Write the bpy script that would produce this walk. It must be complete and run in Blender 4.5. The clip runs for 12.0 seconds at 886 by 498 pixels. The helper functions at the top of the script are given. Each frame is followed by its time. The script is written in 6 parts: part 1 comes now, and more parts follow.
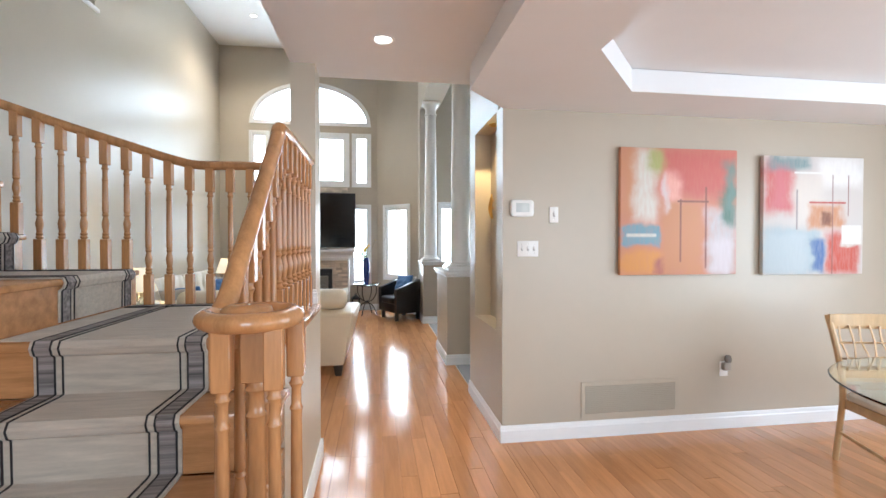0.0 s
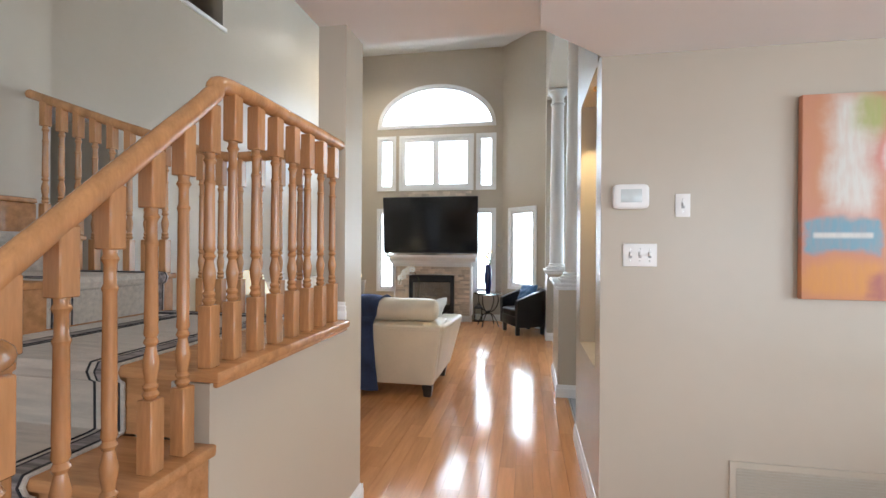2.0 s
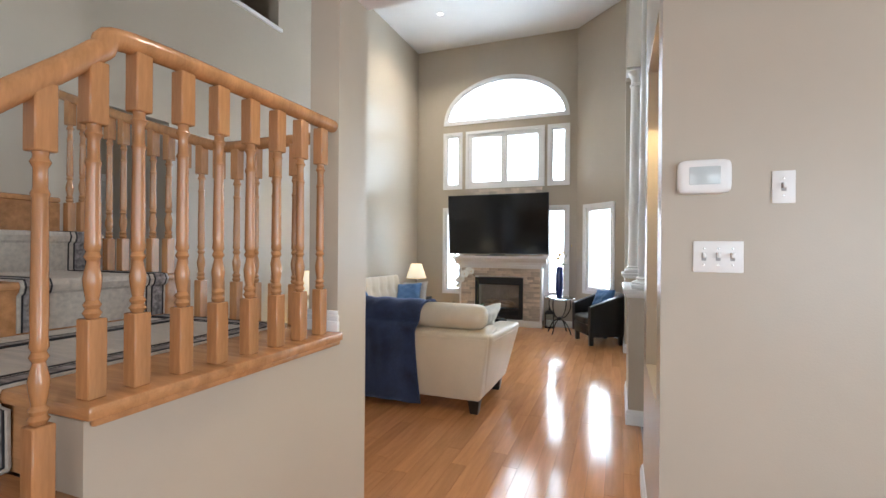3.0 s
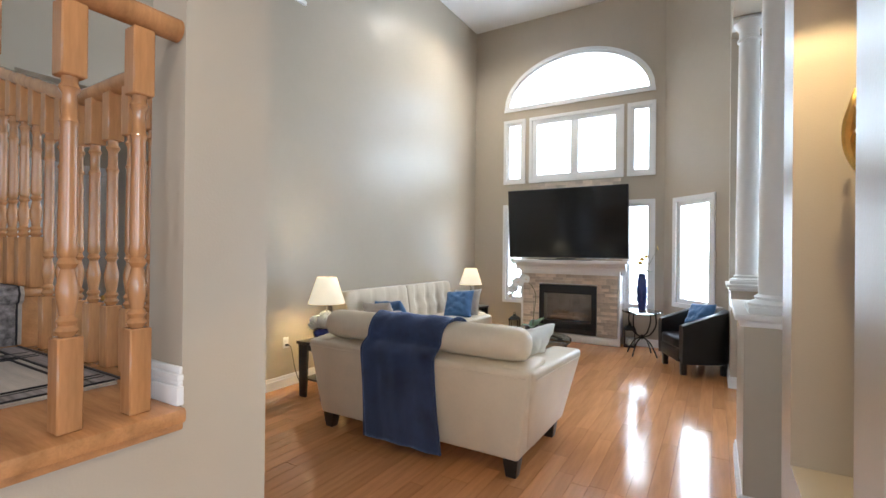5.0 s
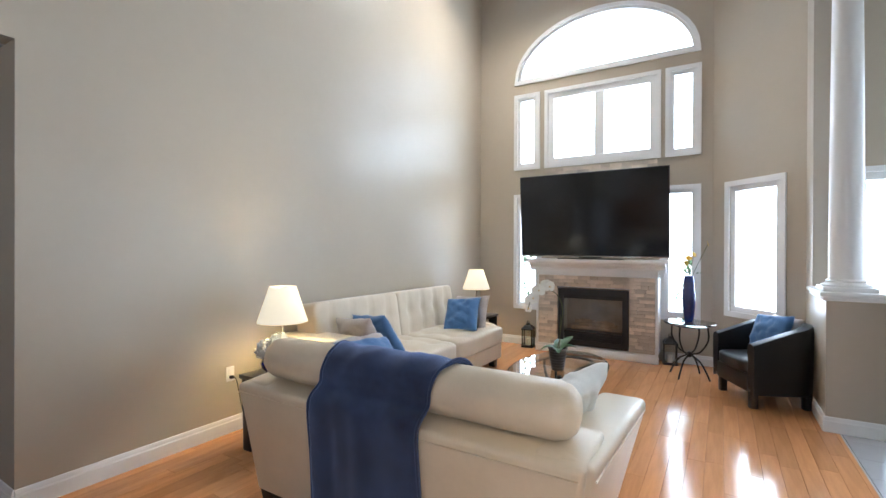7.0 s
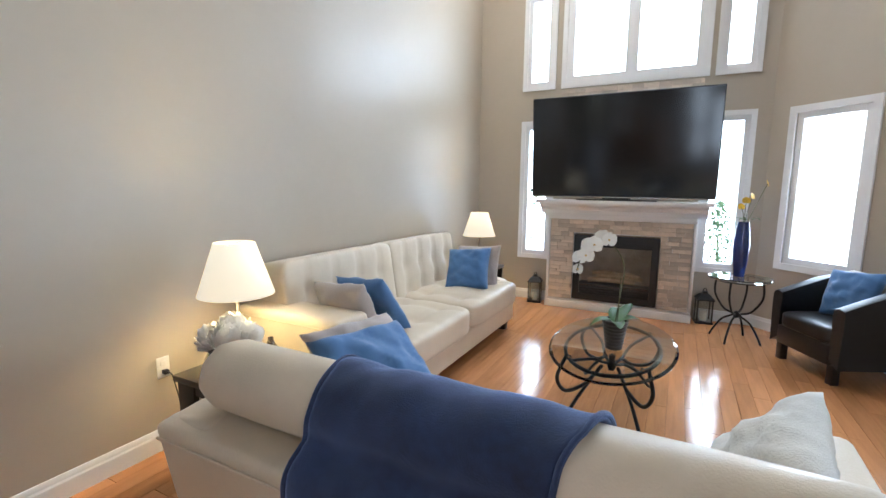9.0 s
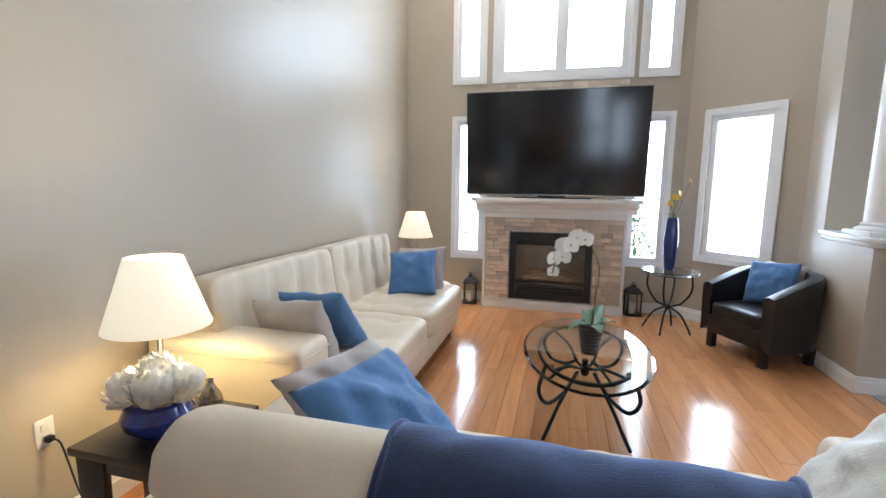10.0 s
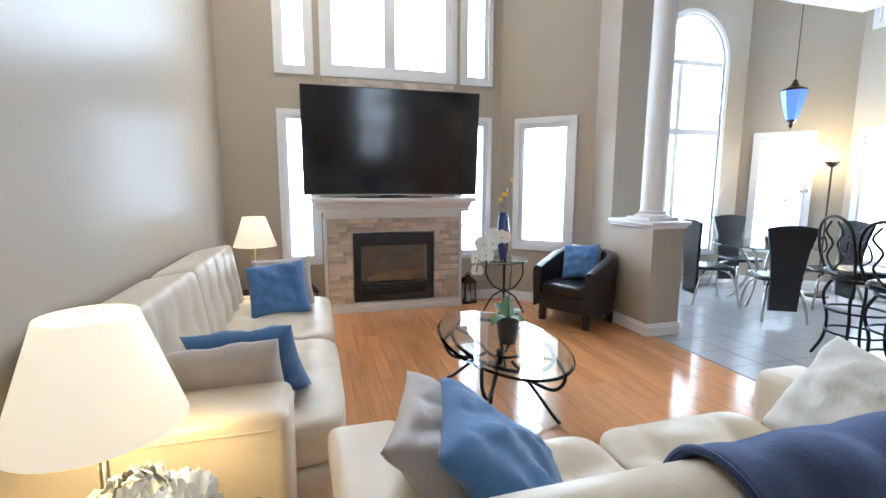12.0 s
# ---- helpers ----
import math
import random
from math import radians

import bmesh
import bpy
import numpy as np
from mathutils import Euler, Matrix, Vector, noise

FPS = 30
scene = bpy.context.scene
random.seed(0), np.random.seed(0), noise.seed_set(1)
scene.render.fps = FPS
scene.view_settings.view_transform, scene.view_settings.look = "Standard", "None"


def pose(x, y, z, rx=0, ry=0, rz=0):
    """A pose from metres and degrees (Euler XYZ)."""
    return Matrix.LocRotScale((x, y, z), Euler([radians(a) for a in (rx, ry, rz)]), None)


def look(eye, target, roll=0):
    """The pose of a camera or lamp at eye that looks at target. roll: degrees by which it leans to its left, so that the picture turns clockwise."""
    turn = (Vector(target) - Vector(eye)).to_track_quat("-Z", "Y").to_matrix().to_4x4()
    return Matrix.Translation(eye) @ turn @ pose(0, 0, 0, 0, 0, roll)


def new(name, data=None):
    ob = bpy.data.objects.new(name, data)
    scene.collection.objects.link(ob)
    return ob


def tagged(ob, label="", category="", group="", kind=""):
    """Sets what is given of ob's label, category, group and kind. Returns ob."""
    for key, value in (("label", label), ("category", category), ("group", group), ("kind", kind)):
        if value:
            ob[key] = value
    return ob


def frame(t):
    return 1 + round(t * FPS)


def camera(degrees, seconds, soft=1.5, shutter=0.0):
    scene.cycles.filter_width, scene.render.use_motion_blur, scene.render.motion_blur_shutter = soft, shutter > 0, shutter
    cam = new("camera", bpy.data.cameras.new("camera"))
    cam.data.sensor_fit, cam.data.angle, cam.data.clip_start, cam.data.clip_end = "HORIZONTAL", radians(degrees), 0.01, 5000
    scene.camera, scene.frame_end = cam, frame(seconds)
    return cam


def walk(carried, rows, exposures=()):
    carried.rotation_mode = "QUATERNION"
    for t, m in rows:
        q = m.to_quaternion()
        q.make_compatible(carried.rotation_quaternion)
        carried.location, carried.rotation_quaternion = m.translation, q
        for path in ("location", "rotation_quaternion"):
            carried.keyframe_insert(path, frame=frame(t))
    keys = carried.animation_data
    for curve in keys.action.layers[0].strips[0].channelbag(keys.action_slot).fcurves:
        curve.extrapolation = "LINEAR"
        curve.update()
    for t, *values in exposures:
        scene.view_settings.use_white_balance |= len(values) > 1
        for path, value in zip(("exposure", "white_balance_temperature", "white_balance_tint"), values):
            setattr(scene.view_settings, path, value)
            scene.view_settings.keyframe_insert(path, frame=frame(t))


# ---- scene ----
cam = camera(88.5, 12.0)
PATH = [
    (0, (0.502, 0.066, 1.468), (0.797, 2.044, 1.438), 0.0),
    (0.5, (0.638, 0.233, 1.458), (0.818, 2.225, 1.432), 0.25),
    (1, (0.765, 0.415, 1.454), (0.801, 2.415, 1.438), 0.35),
    (1.5, (0.915, 0.612, 1.447), (0.762, 2.606, 1.441), 0.4),
    (2, (1.049, 0.826, 1.445), (0.684, 2.792, 1.444), 0.4),
    (2.5, (1.176, 1.09, 1.445), (0.618, 3.01, 1.445), 0.45),
    (3, (1.266, 1.345, 1.441), (0.547, 3.212, 1.441), 0.45),
    (3.2, (1.294, 1.453, 1.441), (0.514, 3.295, 1.443), 0.5),
    (5, (1.214, 2.415, 1.45), (0.186, 4.131, 1.457), 0.6),
    (5.5, (1.085, 2.685, 1.462), (0.052, 4.397, 1.466), 0.79),
    (6, (0.924, 2.942, 1.452), (-0.078, 4.673, 1.463), 0.82),
    (6.5, (0.8, 3.202, 1.45), (-0.206, 4.93, 1.464), 0.5),
    (7, (0.642, 3.5, 1.465), (-0.403, 5.205, 1.459), 0.2),
    (7.5, (0.492, 3.751, 1.467), (-0.583, 5.437, 1.409), 0.26),
    (7.7, (0.416, 3.832, 1.467), (-0.659, 5.517, 1.379), 0.26),
    (9.3, (-0.379, 4.359, 1.455), (-1.198, 6.16, 1.162), 0.6),
    (9.5, (-0.48, 4.405, 1.452), (-1.218, 6.241, 1.165), 0.5),
    (10, (-0.738, 4.462, 1.443), (-1.237, 6.379, 1.167), 0.7),
    (10.5, (-1.006, 4.512, 1.446), (-1.262, 6.477, 1.175), 0.5),
    (11, (-1.251, 4.565, 1.449), (-1.264, 6.546, 1.176), 0.5),
    (11.5, (-1.477, 4.593, 1.455), (-1.219, 6.557, 1.178), 0.4),
    (12, (-1.715, 4.639, 1.46), (-1.18, 6.546, 1.181), 0.2),
]
walk(cam, [(t, look(eye, target, roll)) for t, eye, target, roll in PATH], [(0.0, 0.42, 6050, 8), (1.0, 0.36, 6050, 8), (3.0, 0.25, 6100, 9), (5.0, 0.30, 5950, 9), (8.0, 0.43, 5750, 9.5), (12.0, 0.43, 5750, 10)])

# ---- world and daylight ----
world = bpy.data.worlds.new("sky")
scene.world = world
world.use_nodes = True
wn = world.node_tree.nodes
sky = wn.new("ShaderNodeTexSky")
sky.sky_type, sky.sun_disc, sky.sun_elevation, sky.sun_rotation = "NISHITA", False, radians(48), radians(120)
world.node_tree.links.new(sky.outputs[0], wn["Background"].inputs[0])
wn["Background"].inputs[1].default_value = 0.12

sun = new("sun", bpy.data.lights.new("sun", "SUN"))
sun.data.energy, sun.data.angle, sun.data.color = 2.5, radians(0.6), (1.0, 0.96, 0.9)
sun.matrix_world = look((9, 2, 9), (4.2, 8.0, 0))


def daylight(name, place, target, width, height, radiance, colour=(0.80, 0.905, 1.0)):
    """Sky light outside a window: a rectangle that looks into the room."""
    lamp = new(name, bpy.data.lights.new(name, "AREA"))
    lamp.data.shape, lamp.data.size, lamp.data.size_y = "RECTANGLE", width, height
    lamp.data.energy = radiance * math.pi * width * height
    lamp.data.color = colour
    lamp.matrix_world = look(place, target)
    return lamp


SKY = 9.0
daylight("daylight_fireplace_wall", (-0.9, 11.3, 3.3), (-0.9, 9.0, 3.3), 4.6, 7.0, SKY)
daylight("daylight_diagonal_window", (1.35, 10.55, 1.5), (0.6, 9.8, 1.5), 1.1, 2.6, SKY)
daylight("daylight_breakfast", (3.1, 11.1, 2.2), (3.1, 9.0, 2.2), 3.2, 4.6, SKY * 0.7)
daylight("daylight_bay", (5.6, 10.4, 1.6), (4.7, 9.5, 1.6), 1.5, 2.6, SKY * 0.6)
daylight("daylight_kitchen", (6.3, 8.2, 2.5), (5.0, 8.2, 2.5), 2.6, 4.6, SKY * 0.52)
daylight("daylight_dining", (4.3, -3.3, 1.6), (4.1, 0, 1.5), 2.6, 2.6, SKY * 0.65)
# Assumed east window, never in view: lights the dining wall from the right.
daylight("daylight_dining_east", (6.1, 0.6, 1.6), (4.0, 0.8, 1.5), 2.6, 2.2, SKY * 0.78)
daylight("daylight_entry", (0.4, -3.3, 2.4), (0.4, 0, 2.2), 2.2, 3.4, SKY * 0.7)

# ---- materials ----
def material(name, colour, rough=0.6, metal=0.0, vary=0.12, scale=6.0, bump=0.0, bscale=60.0, stretch=(1, 1, 1), emit=0.0, coat=0.0, island=0.0, spec=0.5, shift=None, sheen=0.0):
    """A surface with colour that varies at two scales, uneven gloss and fine relief."""
    m = bpy.data.materials.new(name)
    m.use_nodes = True
    n, l = m.node_tree.nodes, m.node_tree.links
    b = n["Principled BSDF"]
    co = n.new("ShaderNodeTexCoord")
    mp = n.new("ShaderNodeMapping")
    mp.inputs["Scale"].default_value = stretch
    l.new(co.outputs["Object"], mp.inputs[0])
    big, small = n.new("ShaderNodeTexNoise"), n.new("ShaderNodeTexNoise")
    for t, s in ((big, scale), (small, scale * 9)):
        t.inputs["Scale"].default_value, t.inputs["Detail"].default_value = s, 4
        l.new(mp.outputs[0], t.inputs[0])
    mix = n.new("ShaderNodeMath")
    mix.operation = "MULTIPLY_ADD"
    mix.inputs[1].default_value = 0.35
    l.new(small.outputs[0], mix.inputs[0])
    l.new(big.outputs[0], mix.inputs[2])
    ramp = n.new("ShaderNodeValToRGB")
    lo = shift or tuple(c * (1 - vary) for c in colour)
    hi = tuple(min(1, c * (1 + vary)) for c in colour)
    ramp.color_ramp.elements[0].color, ramp.color_ramp.elements[1].color = (*lo, 1), (*hi, 1)
    ramp.color_ramp.elements[0].position, ramp.color_ramp.elements[1].position = 0.42, 0.93
    l.new(mix.outputs[0], ramp.inputs[0])
    out = ramp.outputs[0]
    if island:
        info, hsv = n.new("ShaderNodeObjectInfo"), n.new("ShaderNodeHueSaturation")
        geo, add, fr = n.new("ShaderNodeNewGeometry"), n.new("ShaderNodeMath"), n.new("ShaderNodeMath")
        l.new(info.outputs["Random"], add.inputs[0])
        l.new(geo.outputs["Random Per Island"], add.inputs[1])
        fr.operation = "FRACT"
        l.new(add.outputs[0], fr.inputs[0])
        rng = n.new("ShaderNodeMapRange")
        rng.inputs["To Min"].default_value, rng.inputs["To Max"].default_value = 1 - island, 1 + island
        l.new(fr.outputs[0], rng.inputs[0])
        l.new(rng.outputs[0], hsv.inputs["Value"])
        l.new(out, hsv.inputs["Color"])
        out = hsv.outputs[0]
    l.new(out, b.inputs["Base Color"])
    rr = n.new("ShaderNodeMapRange")
    rr.inputs["To Min"].default_value, rr.inputs["To Max"].default_value = max(0.02, rough * 0.85), min(1, rough * 1.15)
    l.new(small.outputs[0], rr.inputs[0])
    l.new(rr.outputs[0], b.inputs["Roughness"])
    b.inputs["Metallic"].default_value = metal
    b.inputs["Specular IOR Level"].default_value = spec
    b.inputs["Coat Weight"].default_value = coat
    b.inputs["Sheen Weight"].default_value = sheen
    if bump:
        t, bp = n.new("ShaderNodeTexNoise"), n.new("ShaderNodeBump")
        t.inputs["Scale"].default_value, t.inputs["Detail"].default_value = bscale, 3
        l.new(mp.outputs[0], t.inputs[0])
        l.new(t.outputs[0], bp.inputs["Height"])
        bp.inputs["Strength"].default_value, bp.inputs["Distance"].default_value = bump, 0.01
        l.new(bp.outputs[0], b.inputs["Normal"])
    if emit:
        l.new(out, b.inputs["Emission Color"])
        b.inputs["Emission Strength"].default_value = emit
    return m


def glass_material(name, colour=(0.95, 0.98, 0.97), rough=0.0):
    m = bpy.data.materials.new(name)
    m.use_nodes = True
    b = m.node_tree.nodes["Principled BSDF"]
    b.inputs["Base Color"].default_value = (*colour, 1)
    b.inputs["Transmission Weight"].default_value, b.inputs["Roughness"].default_value = 1.0, rough
    b.inputs["IOR"].default_value = 1.45
    return m


WALL = material("warm_beige_wall_paint", (0.47, 0.41, 0.325), 0.34, vary=0.03, scale=1.5, bump=0.06, bscale=180)
CEIL = material("white_ceiling_paint", (0.80, 0.80, 0.80), 0.8, vary=0.02, scale=2, bump=0.08, bscale=220)
TRIM = material("white_gloss_trim_paint", (0.82, 0.82, 0.82), 0.3, vary=0.02, scale=4)
OAK = material("honey_oak", (0.44, 0.212, 0.086), 0.24, vary=0.28, scale=3, stretch=(6, 6, 0.8), coat=0.3)
OAKX = material("honey_oak_tread", (0.44, 0.212, 0.086), 0.24, vary=0.28, scale=3, stretch=(0.8, 8, 8), coat=0.3)
PLANK = material("maple_floor_plank", (0.58, 0.27, 0.115), 0.13, vary=0.14, scale=3, stretch=(9, 0.8, 4), bump=0.012, bscale=16, coat=0.08, island=0.13)
TILE = material("grey_floor_tile", (0.37, 0.37, 0.385), 0.24, vary=0.03, scale=1.2, island=0.03)
SUBFLOOR = material("brown_plank_joint", (0.46, 0.22, 0.09), 0.6)
GROUT = material("grout", (0.46, 0.45, 0.44), 0.8)
LEATHER = material("cream_leather", (0.70, 0.60, 0.46), 0.33, vary=0.05, scale=5, bump=0.12, bscale=160)
BLACKLEATHER = material("black_leather", (0.012, 0.012, 0.014), 0.36, vary=0.2, bump=0.12, bscale=150)
DARKWOOD = material("dark_stained_wood", (0.02, 0.015, 0.012), 0.3, vary=0.3, stretch=(1, 8, 1))
IRON = material("dark_wrought_iron", (0.018, 0.017, 0.017), 0.42, metal=0.6, vary=0.3, bump=0.1, bscale=90)
CHROME = material("brushed_steel", (0.55, 0.54, 0.52), 0.24, metal=1.0, vary=0.05)
SCREEN = material("black_screen", (0.006, 0.006, 0.007), 0.12, vary=0.1)
BEZEL = material("black_plastic", (0.012, 0.012, 0.013), 0.3)
BLUE = material("blue_cotton", (0.075, 0.19, 0.42), 0.8, vary=0.1, bump=0.2, bscale=300, sheen=0.3)
NAVY = material("navy_plush", (0.019, 0.032, 0.082), 0.9, vary=0.7, scale=4.5, bump=0.3, bscale=300, sheen=0.8)
NAVY.node_tree.nodes["Principled BSDF"].inputs["Sheen Tint"].default_value = (0.42, 0.56, 1.0, 1)
TAUPE = material("taupe_satin", (0.47, 0.42, 0.39), 0.5, vary=0.08, bump=0.1, bscale=200, sheen=0.2)
IVORY = material("ivory_fabric", (0.72, 0.71, 0.66), 0.7, vary=0.06, bump=0.2, bscale=160)
GLASS = glass_material("clear_glass")
TABLEGLASS = glass_material("table_glass", (0.86, 0.95, 0.93))


# ---- mesh helpers ----
def thing(name, place=(0, 0, 0), turn=0, label="", category="", group="", kind=""):
    ob = new(name)
    ob.empty_display_size = 0.1
    ob.matrix_basis = pose(*place, 0, 0, turn)
    return tagged(ob, label, category, group, kind)


def mesh_of(name, bm, mat, smooth=None):
    me = bpy.data.meshes.new(name)
    bmesh.ops.recalc_face_normals(bm, faces=bm.faces)
    bm.to_mesh(me)
    bm.free()
    me.materials.append(mat)
    if smooth is not None:
        me.shade_smooth()
        if smooth > 0:
            me.set_sharp_from_angle(angle=radians(smooth))
    return me


def part(name, bm, mat, parent=None, label="", smooth=35, at=None):
    """Links a bmesh as one mesh object under a thing or a part."""
    ob = new(name, mesh_of(name, bm, mat, smooth))
    if parent:
        ob.parent = parent
    if at is not None:
        ob.matrix_basis = at
    return tagged(ob, label)


def setting(name, bm, mat, label="", category="", smooth=35):
    return tagged(part(name, bm, mat, None, label, smooth), "", category, "", "structure")


def box(x0, x1, y0, y1, z0, z1, bevel=0.0, seg=2, bm=None):
    made = bmesh.new()
    bmesh.ops.create_cube(made, size=1, matrix=Matrix.Translation(((x0 + x1) / 2, (y0 + y1) / 2, (z0 + z1) / 2)) @ Matrix.Diagonal((abs(x1 - x0), abs(y1 - y0), abs(z1 - z0), 1)))
    if bevel:
        bmesh.ops.bevel(made, geom=made.edges[:], offset=bevel, segments=seg, affect="EDGES", profile=0.5)
    return join(bm, made)


def join(bm, made, m=None):
    """Adds made to bm, at m."""
    if m is not None:
        made.transform(m)
    if bm is None:
        return made
    me = bpy.data.meshes.new("tmp")
    made.to_mesh(me)
    made.free()
    bm.from_mesh(me)
    bpy.data.meshes.remove(me)
    return bm


def prism(points, z0, z1, bm=None, axis="z", bevel=0.0):
    """A polygon in plan (or in x-z, y-z) given depth."""
    made = bmesh.new()
    put = {"z": lambda a, b, c: (a, b, c), "y": lambda a, b, c: (a, c, b), "x": lambda a, b, c: (c, a, b)}[axis]
    lo = [made.verts.new(put(a, b, z0)) for a, b in points]
    hi = [made.verts.new(put(a, b, z1)) for a, b in points]
    made.faces.new(lo)
    made.faces.new(hi)
    for i in range(len(points)):
        made.faces.new((lo[i - 1], lo[i], hi[i], hi[i - 1]))
    if bevel:
        bmesh.ops.bevel(made, geom=made.edges[:], offset=bevel, segments=2, affect="EDGES", profile=0.5)
    bmesh.ops.recalc_face_normals(made, faces=made.faces)
    return join(bm, made)


def lathe(profile, steps=20, bm=None, m=None, caps=True):
    """Turns a profile of (radius, height) about z."""
    made = bmesh.new()
    rings = []
    for r, z in profile:
        if r < 1e-5:
            rings.append([made.verts.new((0, 0, z))])
        else:
            rings.append([made.verts.new((r * math.cos(2 * math.pi * k / steps), r * math.sin(2 * math.pi * k / steps), z)) for k in range(steps)])
    for a, b in zip(rings, rings[1:]):
        for k in range(steps):
            q = (k + 1) % steps
            if len(a) == 1 and len(b) > 1:
                made.faces.new((a[0], b[k], b[q]))
            elif len(b) == 1 and len(a) > 1:
                made.faces.new((a[k], b[0], a[q]))
            elif len(a) > 1:
                made.faces.new((a[k], a[q], b[q], b[k]))
    for ring in (rings[0], rings[-1]):
        if caps and len(ring) > 1:
            made.faces.new(ring)
    return join(bm, made, m)


def tube(path, radius, steps=10, bm=None, closed=False, flat=1.0):
    """A round bar along a path; radius may be a list."""
    made = bmesh.new()
    pts = [Vector(p) for p in path]
    n = len(pts)
    rings, side = [], None
    for i, p in enumerate(pts):
        a, b = (pts[i - 1], pts[(i + 1) % n]) if closed or 0 < i < n - 1 else (pts[max(i - 1, 0)], pts[min(i + 1, n - 1)])
        way = (b - a).normalized()
        if side is None:
            side = way.orthogonal().normalized() if abs(way.z) > 0.9 else way.cross(Vector((0, 0, 1))).normalized()
        side = (side - way * side.dot(way)).normalized()
        up = side.cross(way)
        r = radius[i] if isinstance(radius, (list, tuple)) else radius
        rings.append([made.verts.new(p + r * (math.cos(2 * math.pi * k / steps) * side + flat * math.sin(2 * math.pi * k / steps) * up)) for k in range(steps)])
    for i in range(n if closed else n - 1):
        a, b = rings[i], rings[(i + 1) % n]
        for k in range(steps):
            made.faces.new((a[k], a[(k + 1) % steps], b[(k + 1) % steps], b[k]))
    if not closed:
        made.faces.new(rings[0])
        made.faces.new(rings[-1])
    return join(bm, made)


def smooth_path(points, count=24, closed=False):
    """A Catmull-Rom path through the points."""
    p = [Vector(q) for q in points]
    n = len(p)
    out = []
    spans = n if closed else n - 1
    for i in range(spans):
        q = [p[(i + k) % n] if closed else p[min(max(i + k, 0), n - 1)] for k in (-1, 0, 1, 2)]
        for j in range(max(2, count // spans)):
            t = j / max(2, count // spans)
            out.append(0.5 * (2 * q[1] + (q[2] - q[0]) * t + (2 * q[0] - 5 * q[1] + 4 * q[2] - q[3]) * t * t + (3 * q[1] - q[0] - 3 * q[2] + q[3]) * t ** 3))
    if not closed:
        out.append(p[-1])
    return out


def soft_box(sx, sy, sz, power=4.0, cuts=14, bm=None, m=None, dent=None):
    """An upholstered block: a rounded box with full faces; dent(x, y, z) moves a point."""
    made = bmesh.new()
    bmesh.ops.create_cube(made, size=2)
    bmesh.ops.subdivide_edges(made, edges=made.edges[:], cuts=cuts, use_grid_fill=True)
    for v in made.verts:
        c = Vector([math.sin(a * math.pi / 2) if power < 3 else a for a in v.co])
        k = sum(abs(a) ** power for a in c) ** (1 / power)
        c = c / k
        v.co = Vector((c.x * sx / 2, c.y * sy / 2, c.z * sz / 2))
        if dent:
            v.co = Vector(dent(*v.co))
    return join(bm, made, m)


def pillow(size, thick, seed=0, wrinkle=0.018):
    """A square cushion that is full in the middle and pinched at the corners."""
    made = bmesh.new()
    n = 26
    for s in (1, -1):
        grid = []
        for i in range(n + 1):
            row = []
            for j in range(n + 1):
                u, v = 2 * i / n - 1, 2 * j / n - 1
                full = ((1 - abs(u) ** 2.6) * (1 - abs(v) ** 2.6)) ** 0.42
                pull = 1 - 0.07 * (1 - abs(v) ** 2) * u * u, 1 - 0.07 * (1 - abs(u) ** 2) * v * v
                w = noise.noise(Vector((u * 2.2 + seed, v * 2.2, s * 3.0))) * wrinkle * 2
                w += abs(noise.noise(Vector(((u + v) * 4 + seed, (u - v) * 1.5, s)))) * wrinkle * 1.5
                row.append(made.verts.new((u * size / 2 * pull[0], v * size / 2 * pull[1], s * (thick / 2 * full + 0.004) + w * full)))
            grid.append(row)
        for i in range(n):
            for j in range(n):
                made.faces.new((grid[i][j], grid[i + 1][j], grid[i + 1][j + 1], grid[i][j + 1]))
    bmesh.ops.remove_doubles(made, verts=made.verts[:], dist=0.0085)
    return made


def wall_with_holes(width, height, thick, holes):
    """A wall in its own x-z plane, from y = 0 to y = thick; each hole a polygon (x, z)."""
    from mathutils.geometry import tessellate_polygon
    made = bmesh.new()
    loops = [[(0, 0), (width, 0), (width, height), (0, height)]] + holes
    flat = [Vector((x, z, 0)) for loop in loops for x, z in loop]
    tris = tessellate_polygon([[Vector((x, z, 0)) for x, z in loop] for loop in loops])
    front = [made.verts.new((p.x, 0, p.y)) for p in flat]
    back = [made.verts.new((p.x, thick, p.y)) for p in flat]
    for a, b, c in tris:
        made.faces.new((front[a], front[b], front[c]))
        made.faces.new((back[c], back[b], back[a]))
    k = 0
    for loop in loops:
        n = len(loop)
        for i in range(n):
            a, b = k + i, k + (i + 1) % n
            made.faces.new((front[a], front[b], back[b], back[a]))
        k += n
    return made


def rect(x0, x1, z0, z1):
    return [(x0, z0), (x1, z0), (x1, z1), (x0, z1)]


def arch(x0, x1, z0, spring, top, n=20):
    c, r = (x0 + x1) / 2, (x1 - x0) / 2
    return [(x0, z0), (x1, z0)] + [(c + r * math.cos(math.pi * k / n), spring + (top - spring) * math.sin(math.pi * k / n)) for k in range(0 if spring > z0 else 1, n + (1 if spring > z0 else 0))]


